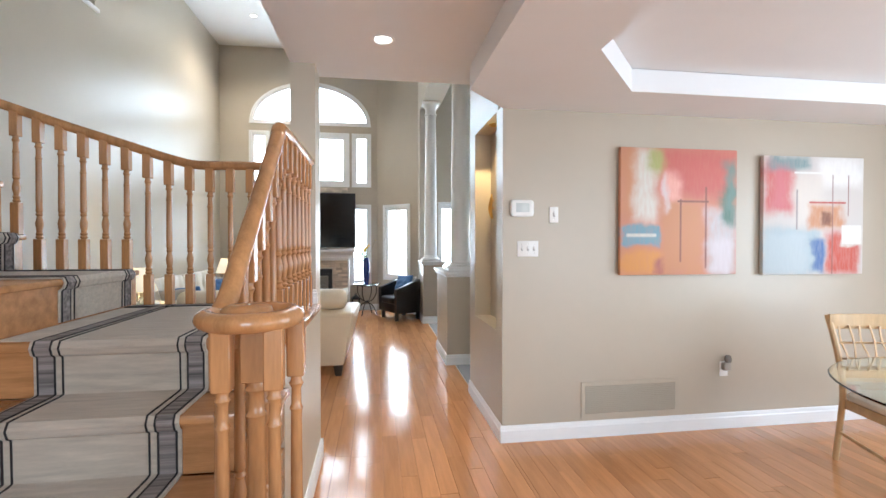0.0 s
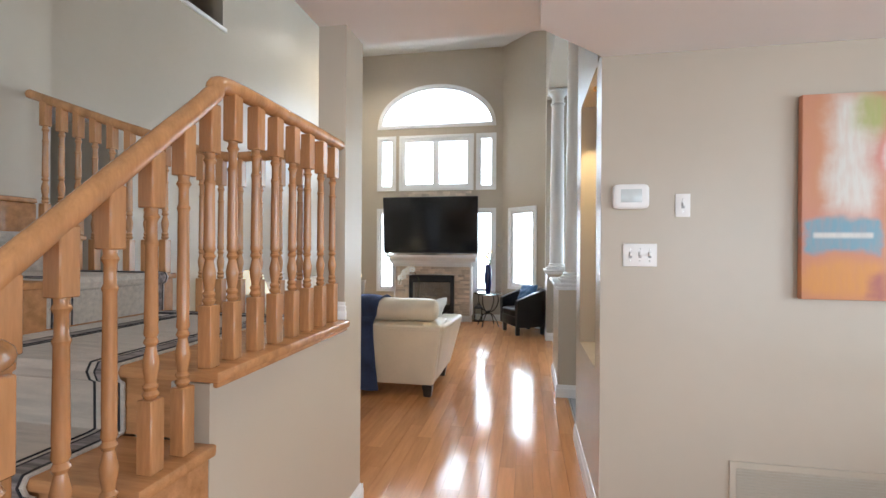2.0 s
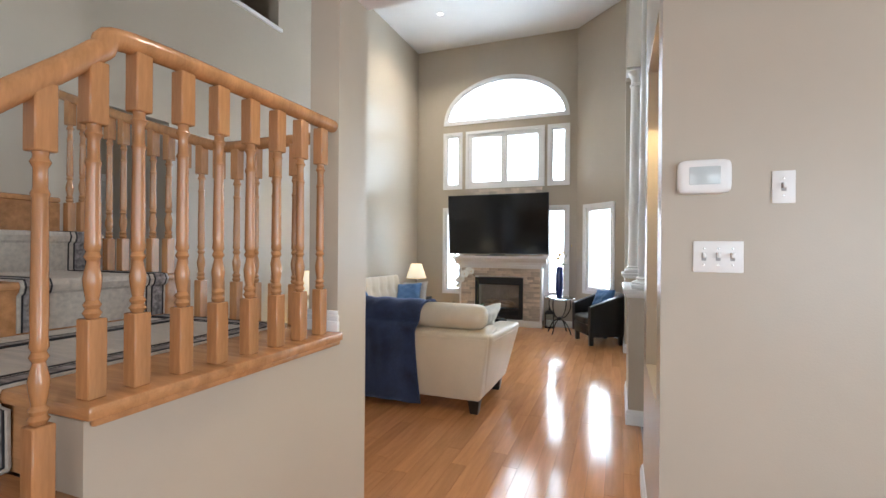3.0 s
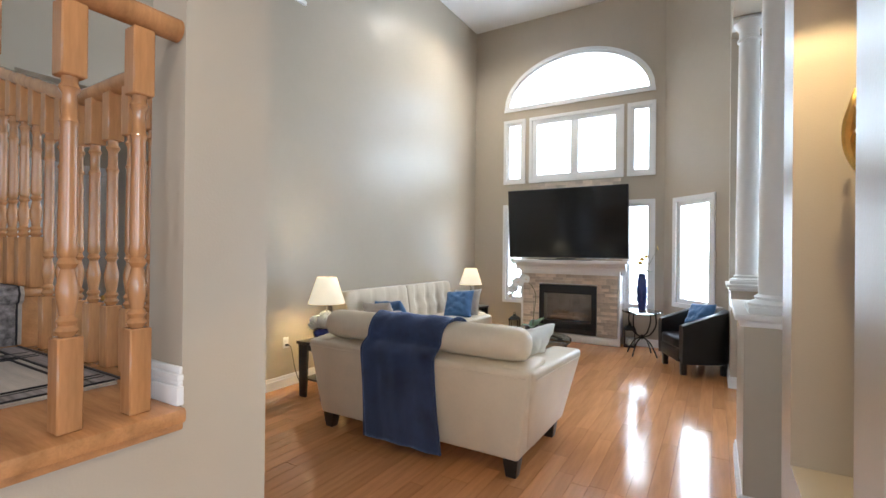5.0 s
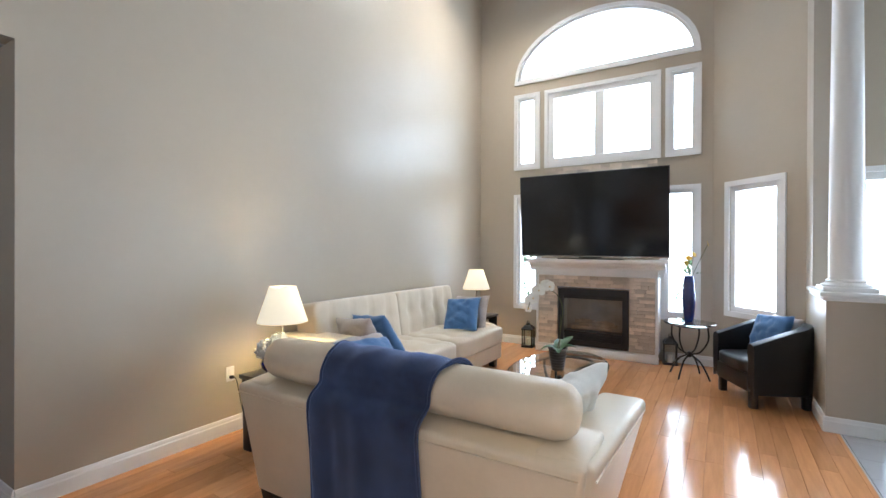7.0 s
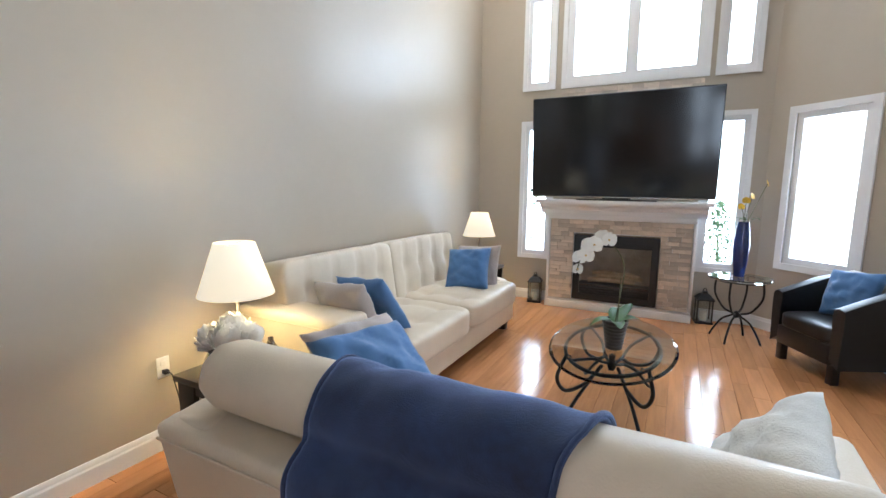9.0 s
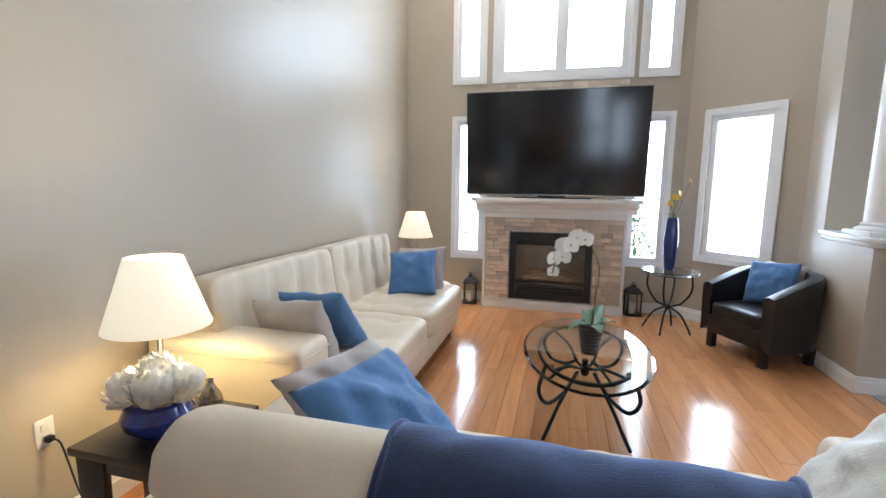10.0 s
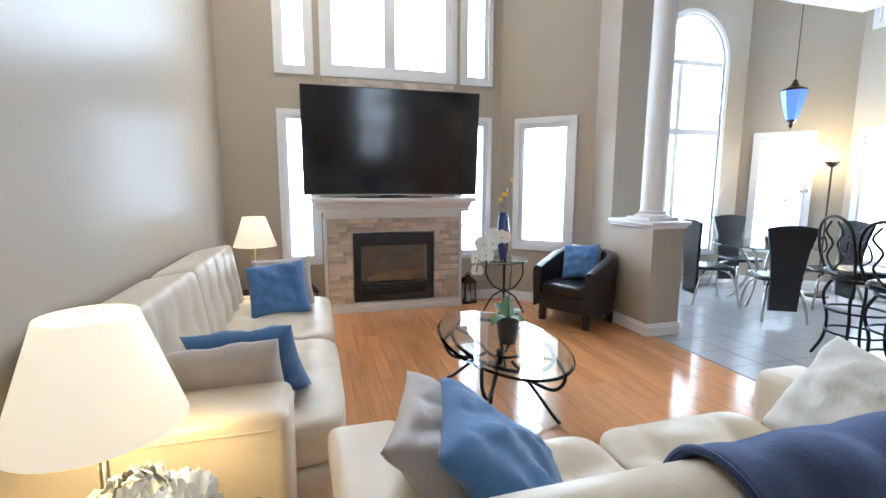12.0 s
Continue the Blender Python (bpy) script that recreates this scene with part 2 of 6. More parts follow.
def loop_frame(loop, grow, y0, y1, width, bm=None):
    """A frame that follows a hole's outline: from `grow` outside the hole to `width` inside that."""
    c = [Vector((x, z)) for x, z in loop]
    n = len(c)
    area = sum(c[i - 1].x * c[i].y - c[i].x * c[i - 1].y for i in range(n))
    sgn = 1 if area > 0 else -1

    def moved(d):
        out = []
        for i in range(n):
            e1, e2 = (c[i] - c[i - 1]).normalized(), (c[(i + 1) % n] - c[i]).normalized()
            n1, n2 = Vector((e1.y, -e1.x)) * sgn, Vector((e2.y, -e2.x)) * sgn
            k = (n1 + n2)
            k = k / max(0.3, k.dot(n1))
            out.append(c[i] + k * d)
        return out

    a, b = moved(grow), moved(grow - width)
    made = bmesh.new()
    rings = [[made.verts.new((p.x, y, p.y)) for p in q] for q, y in ((a, y0), (a, y1), (b, y1), (b, y0))]
    for r in range(4):
        for i in range(n):
            made.faces.new((rings[r][i - 1], rings[r][i], rings[(r + 1) % 4][i], rings[(r + 1) % 4][i - 1]))
    return join(bm, made)


def pane_of(loop, y):
    made = bmesh.new()
    made.faces.new([made.verts.new((x, y, z)) for x, z in loop])
    return made


# ---- the plan, in metres ----
LEFT, FIRE, HALLX, DINY = -2.67, 10.057, 1.42, 3.28
TOP, LOW, HALL = 5.53, 2.44, 2.59
WT = 0.15


def built_wall(name, at, width, height, holes, label, thick=WT):
    ob = part(name, wall_with_holes(width, height, thick, holes), WALL, None, label, smooth=None, at=at)
    return tagged(ob, "", "wall", "", "structure")


def window(name, at, loop, bars, label, casing=0.05, sill=True, sash=0.035):
    """A window in a wall's own plane: casing on the wall, frame in the hole, bars and panes."""
    w = tagged(new(name), label, "window", "", "structure")
    w.matrix_basis = at
    part("casing", loop_frame(loop, casing, -0.022, 0.0, casing + 0.004), TRIM, w)
    part("window_frame", loop_frame(loop, -0.002, 0.01, 0.12, sash), TRIM, w)
    for bar in bars:
        part("mullion", box(*bar, 0.004), TRIM, w)
    pane = part("pane", pane_of(loop, 0.08), GLASS, w, smooth=None)
    pane.visible_shadow = False
    return w


def along(x0, y0, x1, y1):
    """A wall's own frame: its face towards the room is on the side of -y when walking from the first point to the second."""
    return pose(x0, y0, 0, 0, 0, math.degrees(math.atan2(y1 - y0, x1 - x0)))


# fireplace wall
FX0 = LEFT - WT
fw = along(FX0, FIRE, 0.62, FIRE)
f = lambda x: x - FX0
h_arch = arch(f(-2.03), f(0.36), 4.0, 4.0, 4.80)
h_ml, h_mm, h_mr = rect(f(-2.04), f(-1.73), 2.70, 3.75), rect(f(-1.56), f(-0.09), 2.70, 3.75), rect(f(0.06), f(0.37), 2.70, 3.75)
h_ll, h_lr = rect(f(-2.04), f(-1.70), 0.59, 2.23), rect(f(0.0), f(0.37), 0.59, 2.23)
built_wall("wall_fireplace", fw, 0.547 - FX0, TOP, [h_arch, h_ml, h_mm, h_mr, h_ll, h_lr], "tall beige painted wall around the fireplace windows")
window("window_arch", fw, h_arch, [], "wide arched white window above the fireplace")
window("window_upper_side", fw, h_ml, [], "narrow white upper window beside the fireplace", sash=0.05)
window("window_upper_middle", fw, h_mm, [(f(-0.895), f(-0.765), 0.025, 0.10, 2.7, 3.75)], "two-pane white window above the television", sash=0.085)
window("window_upper_side", fw, h_mr, [], "narrow white upper window beside the fireplace", sash=0.05)
window("window_low", fw, h_ll, [], "tall narrow white window beside the fireplace", sash=0.05)
window("window_low", fw, h_lr, [], "tall narrow white window beside the fireplace", sash=0.05)

# diagonal wall beside it
D0, D1 = (0.547, FIRE), (1.36, 9.244)
dw = along(*D0, *D1)
dl = math.hypot(D1[0] - D0[0], D1[1] - D0[1])
h_d = rect(0.25, 0.885, 0.725, 2.20)
built_wall("wall_diagonal", dw, dl + 0.02, TOP, [h_d], "beige diagonal wall with one window")
window("window_diagonal", dw, h_d, [], "tall white window behind the armchair", casing=0.06, sash=0.06)

# wall that parts the fireplace corner from the breakfast room, and the half walls
setting("wall_pier", box(1.36, 1.72, 8.88, FIRE + 0.1, 0, TOP), WALL, "beige full-height wall end beside the half wall", "wall", None)
for y0, y1, nm in ((8.23, 8.88, "half_wall_far"), (5.42, 6.30, "half_wall_near")):
    x0 = 1.36 if y0 > 7 else 1.352
    setting(nm, box(x0, x0 + 0.36, y0, y1, 0, 1.05), WALL, "low beige half wall under a white column", "wall", None)
    cap = thing("trim", (x0 + 0.18, (y0 + y1) / 2, 1.05), 0, "white moulded cap on the low half wall", "trim", "", "structure")
    hy = (y1 - y0) / 2
    part("top_board", box(-0.225, 0.225, -hy - 0.045, hy + (0.0 if y0 > 7 else 0.045), 0.035, 0.07, 0.008), TRIM, cap)
    part("moulding", box(-0.203, 0.203, -hy - 0.023, hy + (0.0 if y0 > 7 else 0.023), 0, 0.035, 0.01), TRIM, cap)
setting("header_beam", box(1.36, 1.72, 4.42, 8.88, 4.03, TOP), WALL, "beige header above the columns", "wall", None)


def column(name, x, y, z0, z1, r=0.115):
    c = thing(name, (x, y, 0), 0, "white round tapered column standing on the half wall", "column", "columns on half walls")
    part("plinth", box(-r - 0.055, r + 0.055, -r - 0.055, r + 0.055, z0, z0 + 0.035, 0.004), TRIM, c)
    part("base", lathe([(r + 0.05, z0 + 0.035), (r + 0.052, z0 + 0.05), (r + 0.03, z0 + 0.062), (r + 0.012, z0 + 0.07), (r + 0.02, z0 + 0.085), (r, z0 + 0.10)], 32), TRIM, c)
    n = 10
    shaft = [(r * (1 - 0.16 * (k / n) ** 1.6), z0 + 0.10 + (z1 - z0 - 0.34) * k / n) for k in range(n + 1)]
    part("shaft", lathe(shaft, 40), TRIM, c)
    t, e = z1 - 0.24, r * 0.84
    part("capital", lathe([(e, t), (e + 0.018, t + 0.008), (e + 0.018, t + 0.03), (e, t + 0.04), (e, t + 0.12), (e + 0.02, t + 0.15), (e + 0.05, t + 0.2), (e + 0.05, t + 0.205)], 32), TRIM, c)
    part("abacus", box(-r - 0.045, r + 0.045, -r - 0.045, r + 0.045, z1 - 0.035, z1 - 0.002, 0.006), TRIM, c)


column("column", 1.52, 8.45, 1.12, 4.03)
column("column", 1.545, 5.61, 1.12, 4.03, 0.118)

# great room: left wall with the low passage and the upper opening
built_wall("wall_left", along(LEFT, 2.6, LEFT, FIRE), FIRE - 2.6, TOP, [rect(0.9, 4.40 - 2.6, 0.001, 2.605), rect(4.75 - 2.6, 5.85 - 2.6, 4.16, 5.30)], "tall beige painted wall behind the sofa")
setting("passage_back", box(LEFT - 0.95, LEFT - 0.8, 2.6, 5.2, 0, 2.7), WALL, "beige wall at the back of the low passage", "wall", None)
setting("passage_side", box(LEFT - 0.95, LEFT - WT, 4.40, 4.54, 0, 2.7), WALL, "beige side wall of the low passage", "wall", None)
setting("passage_ceiling", box(LEFT - 0.95, LEFT - WT, 2.6, 4.40, 2.605, 2.8), CEIL, "white ceiling of the low passage", "ceiling", None)
sill = setting("opening_sill", box(LEFT - WT - 0.02, LEFT + 0.03, 4.70, 5.90, 4.115, 4.16, 0.008), TRIM, "white sill of the upper opening", "trim")
setting("upper_hall_wall", box(LEFT - 1.4, LEFT - 1.3, 4.0, 6.6, 3.0, TOP), WALL, "beige wall of the upper hall", "wall", None)
# End walls added to keep blue sky light out of the upper hall.
for yy in (4.0, 6.5):
    setting("upper_hall_end", box(LEFT - 1.3, LEFT - WT, yy, yy + 0.1, 3.1, TOP), WALL, "beige wall added to close the end of the upper hall", "wall", None)
setting("upper_hall_floor", box(LEFT - 1.3, LEFT - WT, 4.0, 6.6, 3.0, 3.1), CEIL, "upper hall floor slab", "floor", None)

# hall pier and the wall under the landing
setting("wall_landing", box(0.0, 0.13, 2.02, 3.025, 0, 1.04), WALL, "beige wall under the stair landing", "wall", None)
setting("wall_hall_pier", box(-0.02, 0.13, 3.025, 3.26, 0, HALL), WALL, "beige wall end beside the stair landing", "wall", None)
setting("wall_landing_back", box(-1.97, -0.02, 3.13, 3.24, 0, 1.04), WALL, "beige wall under the back of the landing", "wall", None)
setting("wall_stair_west", box(-2.12, -1.97, -2.6, 3.24, 0, TOP), WALL, "beige wall beside the upper stair flight", "wall", None)
setting("wall_great_south", box(-0.02, 6.0, 3.10, 3.26, HALL + 0.12, TOP), WALL, "beige wall above the hall ceiling edge", "wall", None)

# niche wall and dining wall
nw = along(HALLX, 4.42, HALLX, DINY + 0.15)
n0 = 4.42
h_n = rect(n0 - 4.20, n0 - 3.45, 0.79, 2.46)
wn_ = wall_with_holes(n0 - DINY - 0.14, 2.9, 0.15, [h_n])
tagged(part("wall_niche", wn_, WALL, None, "beige wall with a tall lit niche", None, at=nw), "", "wall", "", "structure")
setting("niche_back", box(HALLX + 0.15, HALLX + 0.34, DINY + 0.14, 4.42, 0, 2.9), WALL, "beige back of the lit niche", "wall", None)
setting("wall_niche_upper", box(HALLX, HALLX + 0.34, 3.26, 4.42, 2.9, TOP), WALL, "beige upper wall above the niche", "wall", None)
setting("wall_dining", box(HALLX, 5.6, DINY, DINY + 0.14, 0, LOW + 0.02), WALL, "beige dining wall with paintings", "wall", None)

# ceilings
setting("ceiling_great", box(LEFT - 1.4, 6.2, -2.8, 10.4, TOP, TOP + 0.12), CEIL, "white high ceiling of the great room", "ceiling", None)
setting("ceiling_hall", box(-0.02, 6.0, -2.8, 3.26, HALL, HALL + 0.12), CEIL, "white hall ceiling", "ceiling", None)
trayp = [(1.63, -0.2), (1.63, 2.23), (2.14, 2.80), (4.55, 2.80), (5.05, 2.23), (5.05, -0.2), (4.55, -0.75), (2.14, -0.75)]
outer = [(1.10, -2.6), (1.10, 2.92), (1.42, 3.279), (5.6, 3.279), (5.6, -2.6)]


def slab_with_hole(outer, hole, z0, z1):
    from mathutils.geometry import tessellate_polygon
    made = bmesh.new()
    loops = [outer, hole]
    flat = [p for loop in loops for p in loop]
    tris = tessellate_polygon([[Vector((x, y, 0)) for x, y in loop] for loop in loops])
    lo, hi = [made.verts.new((x, y, z0)) for x, y in flat], [made.verts.new((x, y, z1)) for x, y in flat]
    for a, b, c in tris:
        made.faces.new((lo[a], lo[b], lo[c]))
        made.faces.new((hi[c], hi[b], hi[a]))
    k = 0
    for loop in loops:
        n = len(loop)
        for i in range(n):
            a, b = k + i, k + (i + 1) % n
            made.faces.new((lo[a], lo[b], hi[b], hi[a]))
        k += n
    return made


setting("ceiling_dining", slab_with_hole(outer, trayp, LOW, HALL - 0.004), CEIL, "white dining ceiling around a raised tray", "ceiling", None)

# breakfast room and closing walls
aw = along(1.72, FIRE, 4.36, FIRE)
h_a = arch(1.08, 2.24, 0.50, 3.18, 3.80)
built_wall("wall_breakfast", aw, 2.64, TOP, [rect(0.16, 0.66, 0.0, 2.30), h_a], "beige wall with a tall arched window")
window("window_breakfast", aw, h_a, [(1.47, 1.55, 0.03, 0.10, 0.50, 3.13), (1.08, 2.24, 0.02, 0.11, 3.12, 3.19), (1.08, 2.24, 0.015, 0.115, 2.17, 2.26)], "tall arched white patio window")
bw = along(4.36, FIRE, 5.24, 9.18)
h_b = rect(0.21, 0.82, 0.55, 2.16)
built_wall("wall_bay", bw, 1.25, TOP, [h_b], "beige bay wall with one window")
window("window_bay", bw, h_b, [], "white window of the breakfast bay", casing=0.06)
cw = along(5.24, 9.18, 5.24, 3.4)
h_c = rect(0.16, 1.5, 0.46, 2.16)
h_c2 = rect(0.16, 1.5, 3.5, 4.5)
built_wall("wall_kitchen", cw, 5.78, TOP, [h_c, h_c2], "beige kitchen wall with windows")
window("window_kitchen", cw, h_c, [], "white kitchen window", casing=0.06)
window("window_kitchen_upper", cw, h_c2, [], "white upper kitchen window", casing=0.06)
setting("wall_kitchen_south", box(HALLX + 0.34, 5.4, 3.42, 3.56, 0, HALL + 0.1), WALL, "beige kitchen wall", "wall", None)
built_wall("wall_front", along(-2.12, -2.75, 5.75, -2.75) @ pose(0, 0, 0), 7.87, TOP, [rect(1.75, 3.15, 0.1, 3.6), rect(5.2, 7.5, 0.35, 2.4)], "beige front wall with entry and dining windows")
# Unseen wall; its window is assumed, to let in daylight_dining_east.
built_wall("wall_dining_east", along(5.75, -2.6, 5.75, 3.42) @ pose(0, 0, 0), 6.02, LOW + 0.1, [rect(1.9, 4.5, 0.5, 2.3)], "unseen beige dining end wall with an assumed window")
setting("bulkhead", box(2.75, 4.36, 6.9, 8.65, 3.42, TOP - 0.002), CEIL, "white bulkhead above the kitchen", "ceiling", None)

# floors
setting("floor_base", box(LEFT - 1.0, 6.0, -2.8, FIRE + 0.1, -0.12, -0.012), GROUT, "subfloor under planks and tiles", "floor", None)
setting("ground", box(-40, 46, -40, 60, -0.5, -0.35), GROUT, "flat ground outside the house", "ground", None)


# ---- baseboards ----
def baseboard(x0, y0, x1, y1, name="baseboard"):
    """A moulded board along a wall foot; the room is to the right when walking from the first point to the second."""
    d = math.hypot(x1 - x0, y1 - y0)
    prof = [(0, 0), (-0.018, 0), (-0.018, 0.085), (-0.012, 0.095), (-0.012, 0.108), (-0.006, 0.12), (0, 0.122)]
    made = prism([(a, b) for a, b in prof], 0, d, axis="x")
    tagged(part(name, made, TRIM, None, "white moulded baseboard", 30, at=along(x0, y0, x1, y1)), "", "baseboard", "", "structure")


for run in ((LEFT, 4.40, LEFT, FIRE), (LEFT, FIRE, -1.62, FIRE), (0.0, FIRE, 0.547, FIRE), (*D0, *D1), (1.36, 9.244, 1.36, 8.23), (1.36 - 0.016, 8.23, 1.72 + 0.016, 8.23), (1.352, 6.30, 1.352, 5.42), (1.352 - 0.016, 5.42, 1.712 + 0.016, 5.42),
            (HALLX, 4.42, HALLX, DINY), (HALLX - 0.016, DINY, 5.6, DINY), (0.13, 2.05, 0.13, 3.26), (0.13 + 0.016, 3.26, -0.02, 3.26), (1.72, FIRE, 4.36, FIRE), (4.36, FIRE, 5.24, 9.18), (5.24, 9.18, 5.24, 3.5), (LEFT - 0.8, 2.6, LEFT - 0.8, 4.40), (LEFT - 0.8, 4.40, LEFT, 4.40)):
    baseboard(*run)


# ---- staircase ----
RISE, RUN, NOSE = 0.216, 0.257, 2.01
stair = thing("staircase", (0, 0, 0), 0, "honey oak staircase with a winder landing", "staircase")
for k in range(5):
    y0 = NOSE - RUN * (4 - k)
    back = 3.13 if k == 4 else y0 + RUN + 0.02
    z1 = RISE * (k + 1)
    right = 0.165 if k == 4 else (0.30 if k == 0 else 0.15)
    left = -1.97 if k == 4 else -1.05
    if k == 0:
        pts = [(left, y0), (0.12, y0)] + [(0.12 + 0.22 * math.sin(a), y0 + 0.17 - 0.17 * math.cos(a)) for a in [math.pi * q / 10 for q in range(1, 10)]] + [(0.12, y0 + 0.34), (left, y0 + 0.34)]
        part("tread", prism(pts, z1 - 0.03, z1, bevel=0.006), OAKX, stair)
        part("riser", prism([(a * 0.93 if a > 0 else a, b + 0.018) for a, b in pts], 0, z1 - 0.03), OAKX, stair)
    else:
        plan = [(left, y0), (right, y0), (right, back), (left, back)] if k < 4 else [(left, y0), (right, y0), (right, 3.02), (-0.025, 3.02), (-0.025, 3.128), (left, 3.128)]
        part("tread", prism(plan, z1 - 0.036, z1, bevel=0.009), OAKX, stair)
        part("riser", box(left, 0.115, y0 + 0.025, y0 + 0.045, z1 - RISE, z1 - 0.032), OAKX, stair)
        if k < 4:
            part("end_board", box(0.10, 0.127, y0 + 0.046, NOSE + 0.03, z1 - RISE - 0.0, z1 - 0.033, 0.002), OAKX, stair)
part("ledge_moulding", box(0.131, 0.15, NOSE + 0.02, 3.02, RISE * 5 - 0.055, RISE * 5 - 0.033, 0.006), OAKX, stair)
for name, x1, z1 in (("winder_tread", -0.96, RISE * 6), ("winder_tread", -1.58, RISE * 7)):
    part(name, box(-1.97, x1 + 0.02, 2.02, 3.13, z1 - 0.032, z1, 0.009), OAKX, stair)
    part("riser", box(x1 - 0.02, x1, 2.02, 3.12, z1 - RISE, z1 - 0.032), OAKX, stair)
part("winder_tread", box(-1.97, -1.82, 2.252, 3.05, RISE * 8 - 0.032, RISE * 8, 0.012), OAKX, stair)
part("riser", box(-1.97, -1.835, 2.252, 3.05, RISE * 7, RISE * 8 - 0.033), OAKX, stair)
part("winder_tread", box(-1.97, -1.05, 1.0, 2.25, RISE * 8 - 0.032, RISE * 8, 0.009), OAKX, stair)
part("side_panel", box(-1.97, -1.051, 0.9, 2.01, 0, RISE * 8 - 0.033), OAKX, stair)
part("riser", box(-1.97, -1.05, 2.21, 2.23, RISE * 7, RISE * 8 - 0.033), OAKX, stair)

RUNNER = material("cream_wool_runner", (0.52, 0.45, 0.37), 0.95, vary=0.2, scale=5, stretch=(1, 9, 9), bump=0.5, bscale=240, sheen=0.3)
BAND = material("grey_brown_runner_band", (0.24, 0.21, 0.20), 0.95, vary=0.75, scale=4, stretch=(0.2, 14, 14), bump=0.4, bscale=240)
INK = material("black_runner_line", (0.02, 0.018, 0.02), 0.95, vary=0.2, bump=0.3, bscale=240)


def ribbon(path, a0, a1, thick, lift, across="x"):
    """A strip of carpet along a path of (s, z), from a0 to a1 across."""
    p = [Vector(q) for q in path]
    made = bmesh.new()
    rows = []
    for i, q in enumerate(p):
        way = (p[min(i + 1, len(p) - 1)] - p[max(i - 1, 0)]).normalized()
        nrm = Vector((-way.y, way.x))
        lo, hi = q + nrm * lift, q + nrm * (lift + thick)
        if across == "x":
            rows.append([made.verts.new(v) for v in ((a0, lo.x, lo.y), (a1, lo.x, lo.y), (a1, hi.x, hi.y), (a0, hi.x, hi.y))])
        else:
            rows.append([made.verts.new(v) for v in ((-lo.x, a0, lo.y), (-lo.x, a1, lo.y), (-hi.x, a1, hi.y), (-hi.x, a0, hi.y))])
    for r, s in zip(rows, rows[1:]):
        for k in range(4):
            made.faces.new((r[k], r[(k + 1) % 4], s[(k + 1) % 4], s[k]))
    made.faces.new(rows[0])
    made.faces.new(rows[-1])
    return made


def stair_path(noses, end):
    """Up each riser, over its rounded nose, along its tread."""
    out = []
    for i, (s, z) in enumerate(noses):
        nxt = noses[i + 1][0] + 0.02 if i + 1 < len(noses) else end
        out += [(s + 0.022, z - RISE + 0.012), (s + 0.02, z - 0.055), (s + 0.002, z - 0.04), (s - 0.006, z - 0.018), (s + 0.002, z), (s + 0.03, z)]
        out += [(nxt - 0.03, z), (nxt - 0.004, z + 0.004)] if i + 1 < len(noses) else [((s + nxt) / 2, z), (nxt, z)]
    return out


low = stair_path([(NOSE - RUN * (4 - k), RISE * (k + 1)) for k in range(5)], 3.02)
runner = thing("stair_runner", (0, 0, 0), 0, "cream wool stair runner with striped grey and black borders", "carpet")
part("field", ribbon(low, -0.80, -0.17, 0.007, 0.001), RUNNER, runner)
high = stair_path([(0.96, RISE * 6), (1.58, RISE * 7)], 1.82)
high = [(s - 0.02, z) for s, z in high]
part("field", ribbon(high, 2.42, 3.05, 0.007, 0.001, "y"), RUNNER, runner)
part("landing_field", box(-0.95, -0.78, 2.05, 3.05, RISE * 5 + 0.001, RISE * 5 + 0.006), RUNNER, runner)
for path, across, edges in ((low, "x", (-0.755, -0.215)), (high, "y", (2.465, 3.005))):
    for e, s in zip(edges, (1, -1)):
        part("border_band", ribbon(path, e - 0.026, e + 0.026, 0.003, 0.008, across), BAND, runner)
        for w in (-0.03, 0.03, 0.058 * s):
            part("border_line", ribbon(path, e + w - 0.0028, e + w + 0.0028, 0.004, 0.008, across), INK, runner)
zl = RISE * 5 + 0.006
part("border_band", box(-0.94, -0.19, 2.978, 3.03, zl, zl + 0.004), BAND, runner)
for yy in (2.945, 2.97, 3.034):
    part("border_line", box(-0.94, -0.18, yy, yy + 0.007, zl, zl + 0.005), INK, runner)


# ---- railings ----
def baluster_mesh(h, name="baluster"):
    """A turned oak spindle: square foot and head, beads and a tapered shaft."""
    q = 0.0225
    foot, head = 0.19, h - 0.15
    made = box(-q, q, -q, q, 0, foot, 0.003, 1)
    box(-q, q, -q, q, head, h, 0.003, 1, made)
    s = head - foot
    prof = [(0.012, foot), (0.019, foot + 0.012), (0.013, foot + 0.022), (0.018, foot + 0.032), (0.012, foot + 0.042), (0.017, foot + 0.075), (0.0185, foot + 0.095), (0.011, foot + 0.135), (0.017, foot + 0.146), (0.012, foot + 0.158), (0.0165, foot + 0.168),
            (0.0145, foot + 0.19), (0.0155, foot + 0.4 * s), (0.0135, head - 0.10), (0.0165, head - 0.09), (0.0125, head - 0.08), (0.012, head - 0.035), (0.018, head - 0.022), (0.013, head - 0.012), (0.014, head)]
    lathe([(r * 1.08, z) for r, z in prof], 12, made)
    return mesh_of(name, made, OAK, 40)


_spindles = {}


def baluster(parent, x, y, z, h):
    key = round(h, 2)
    if key not in _spindles:
        _spindles[key] = baluster_mesh(key)
    ob = new("baluster", _spindles[key])
    ob.parent = parent
    ob.matrix_basis = pose(x, y, z, 0, 0, random.uniform(-2, 2))
    return ob


def handrail(path):
    return tube(path, 0.029, 14, flat=0.95)


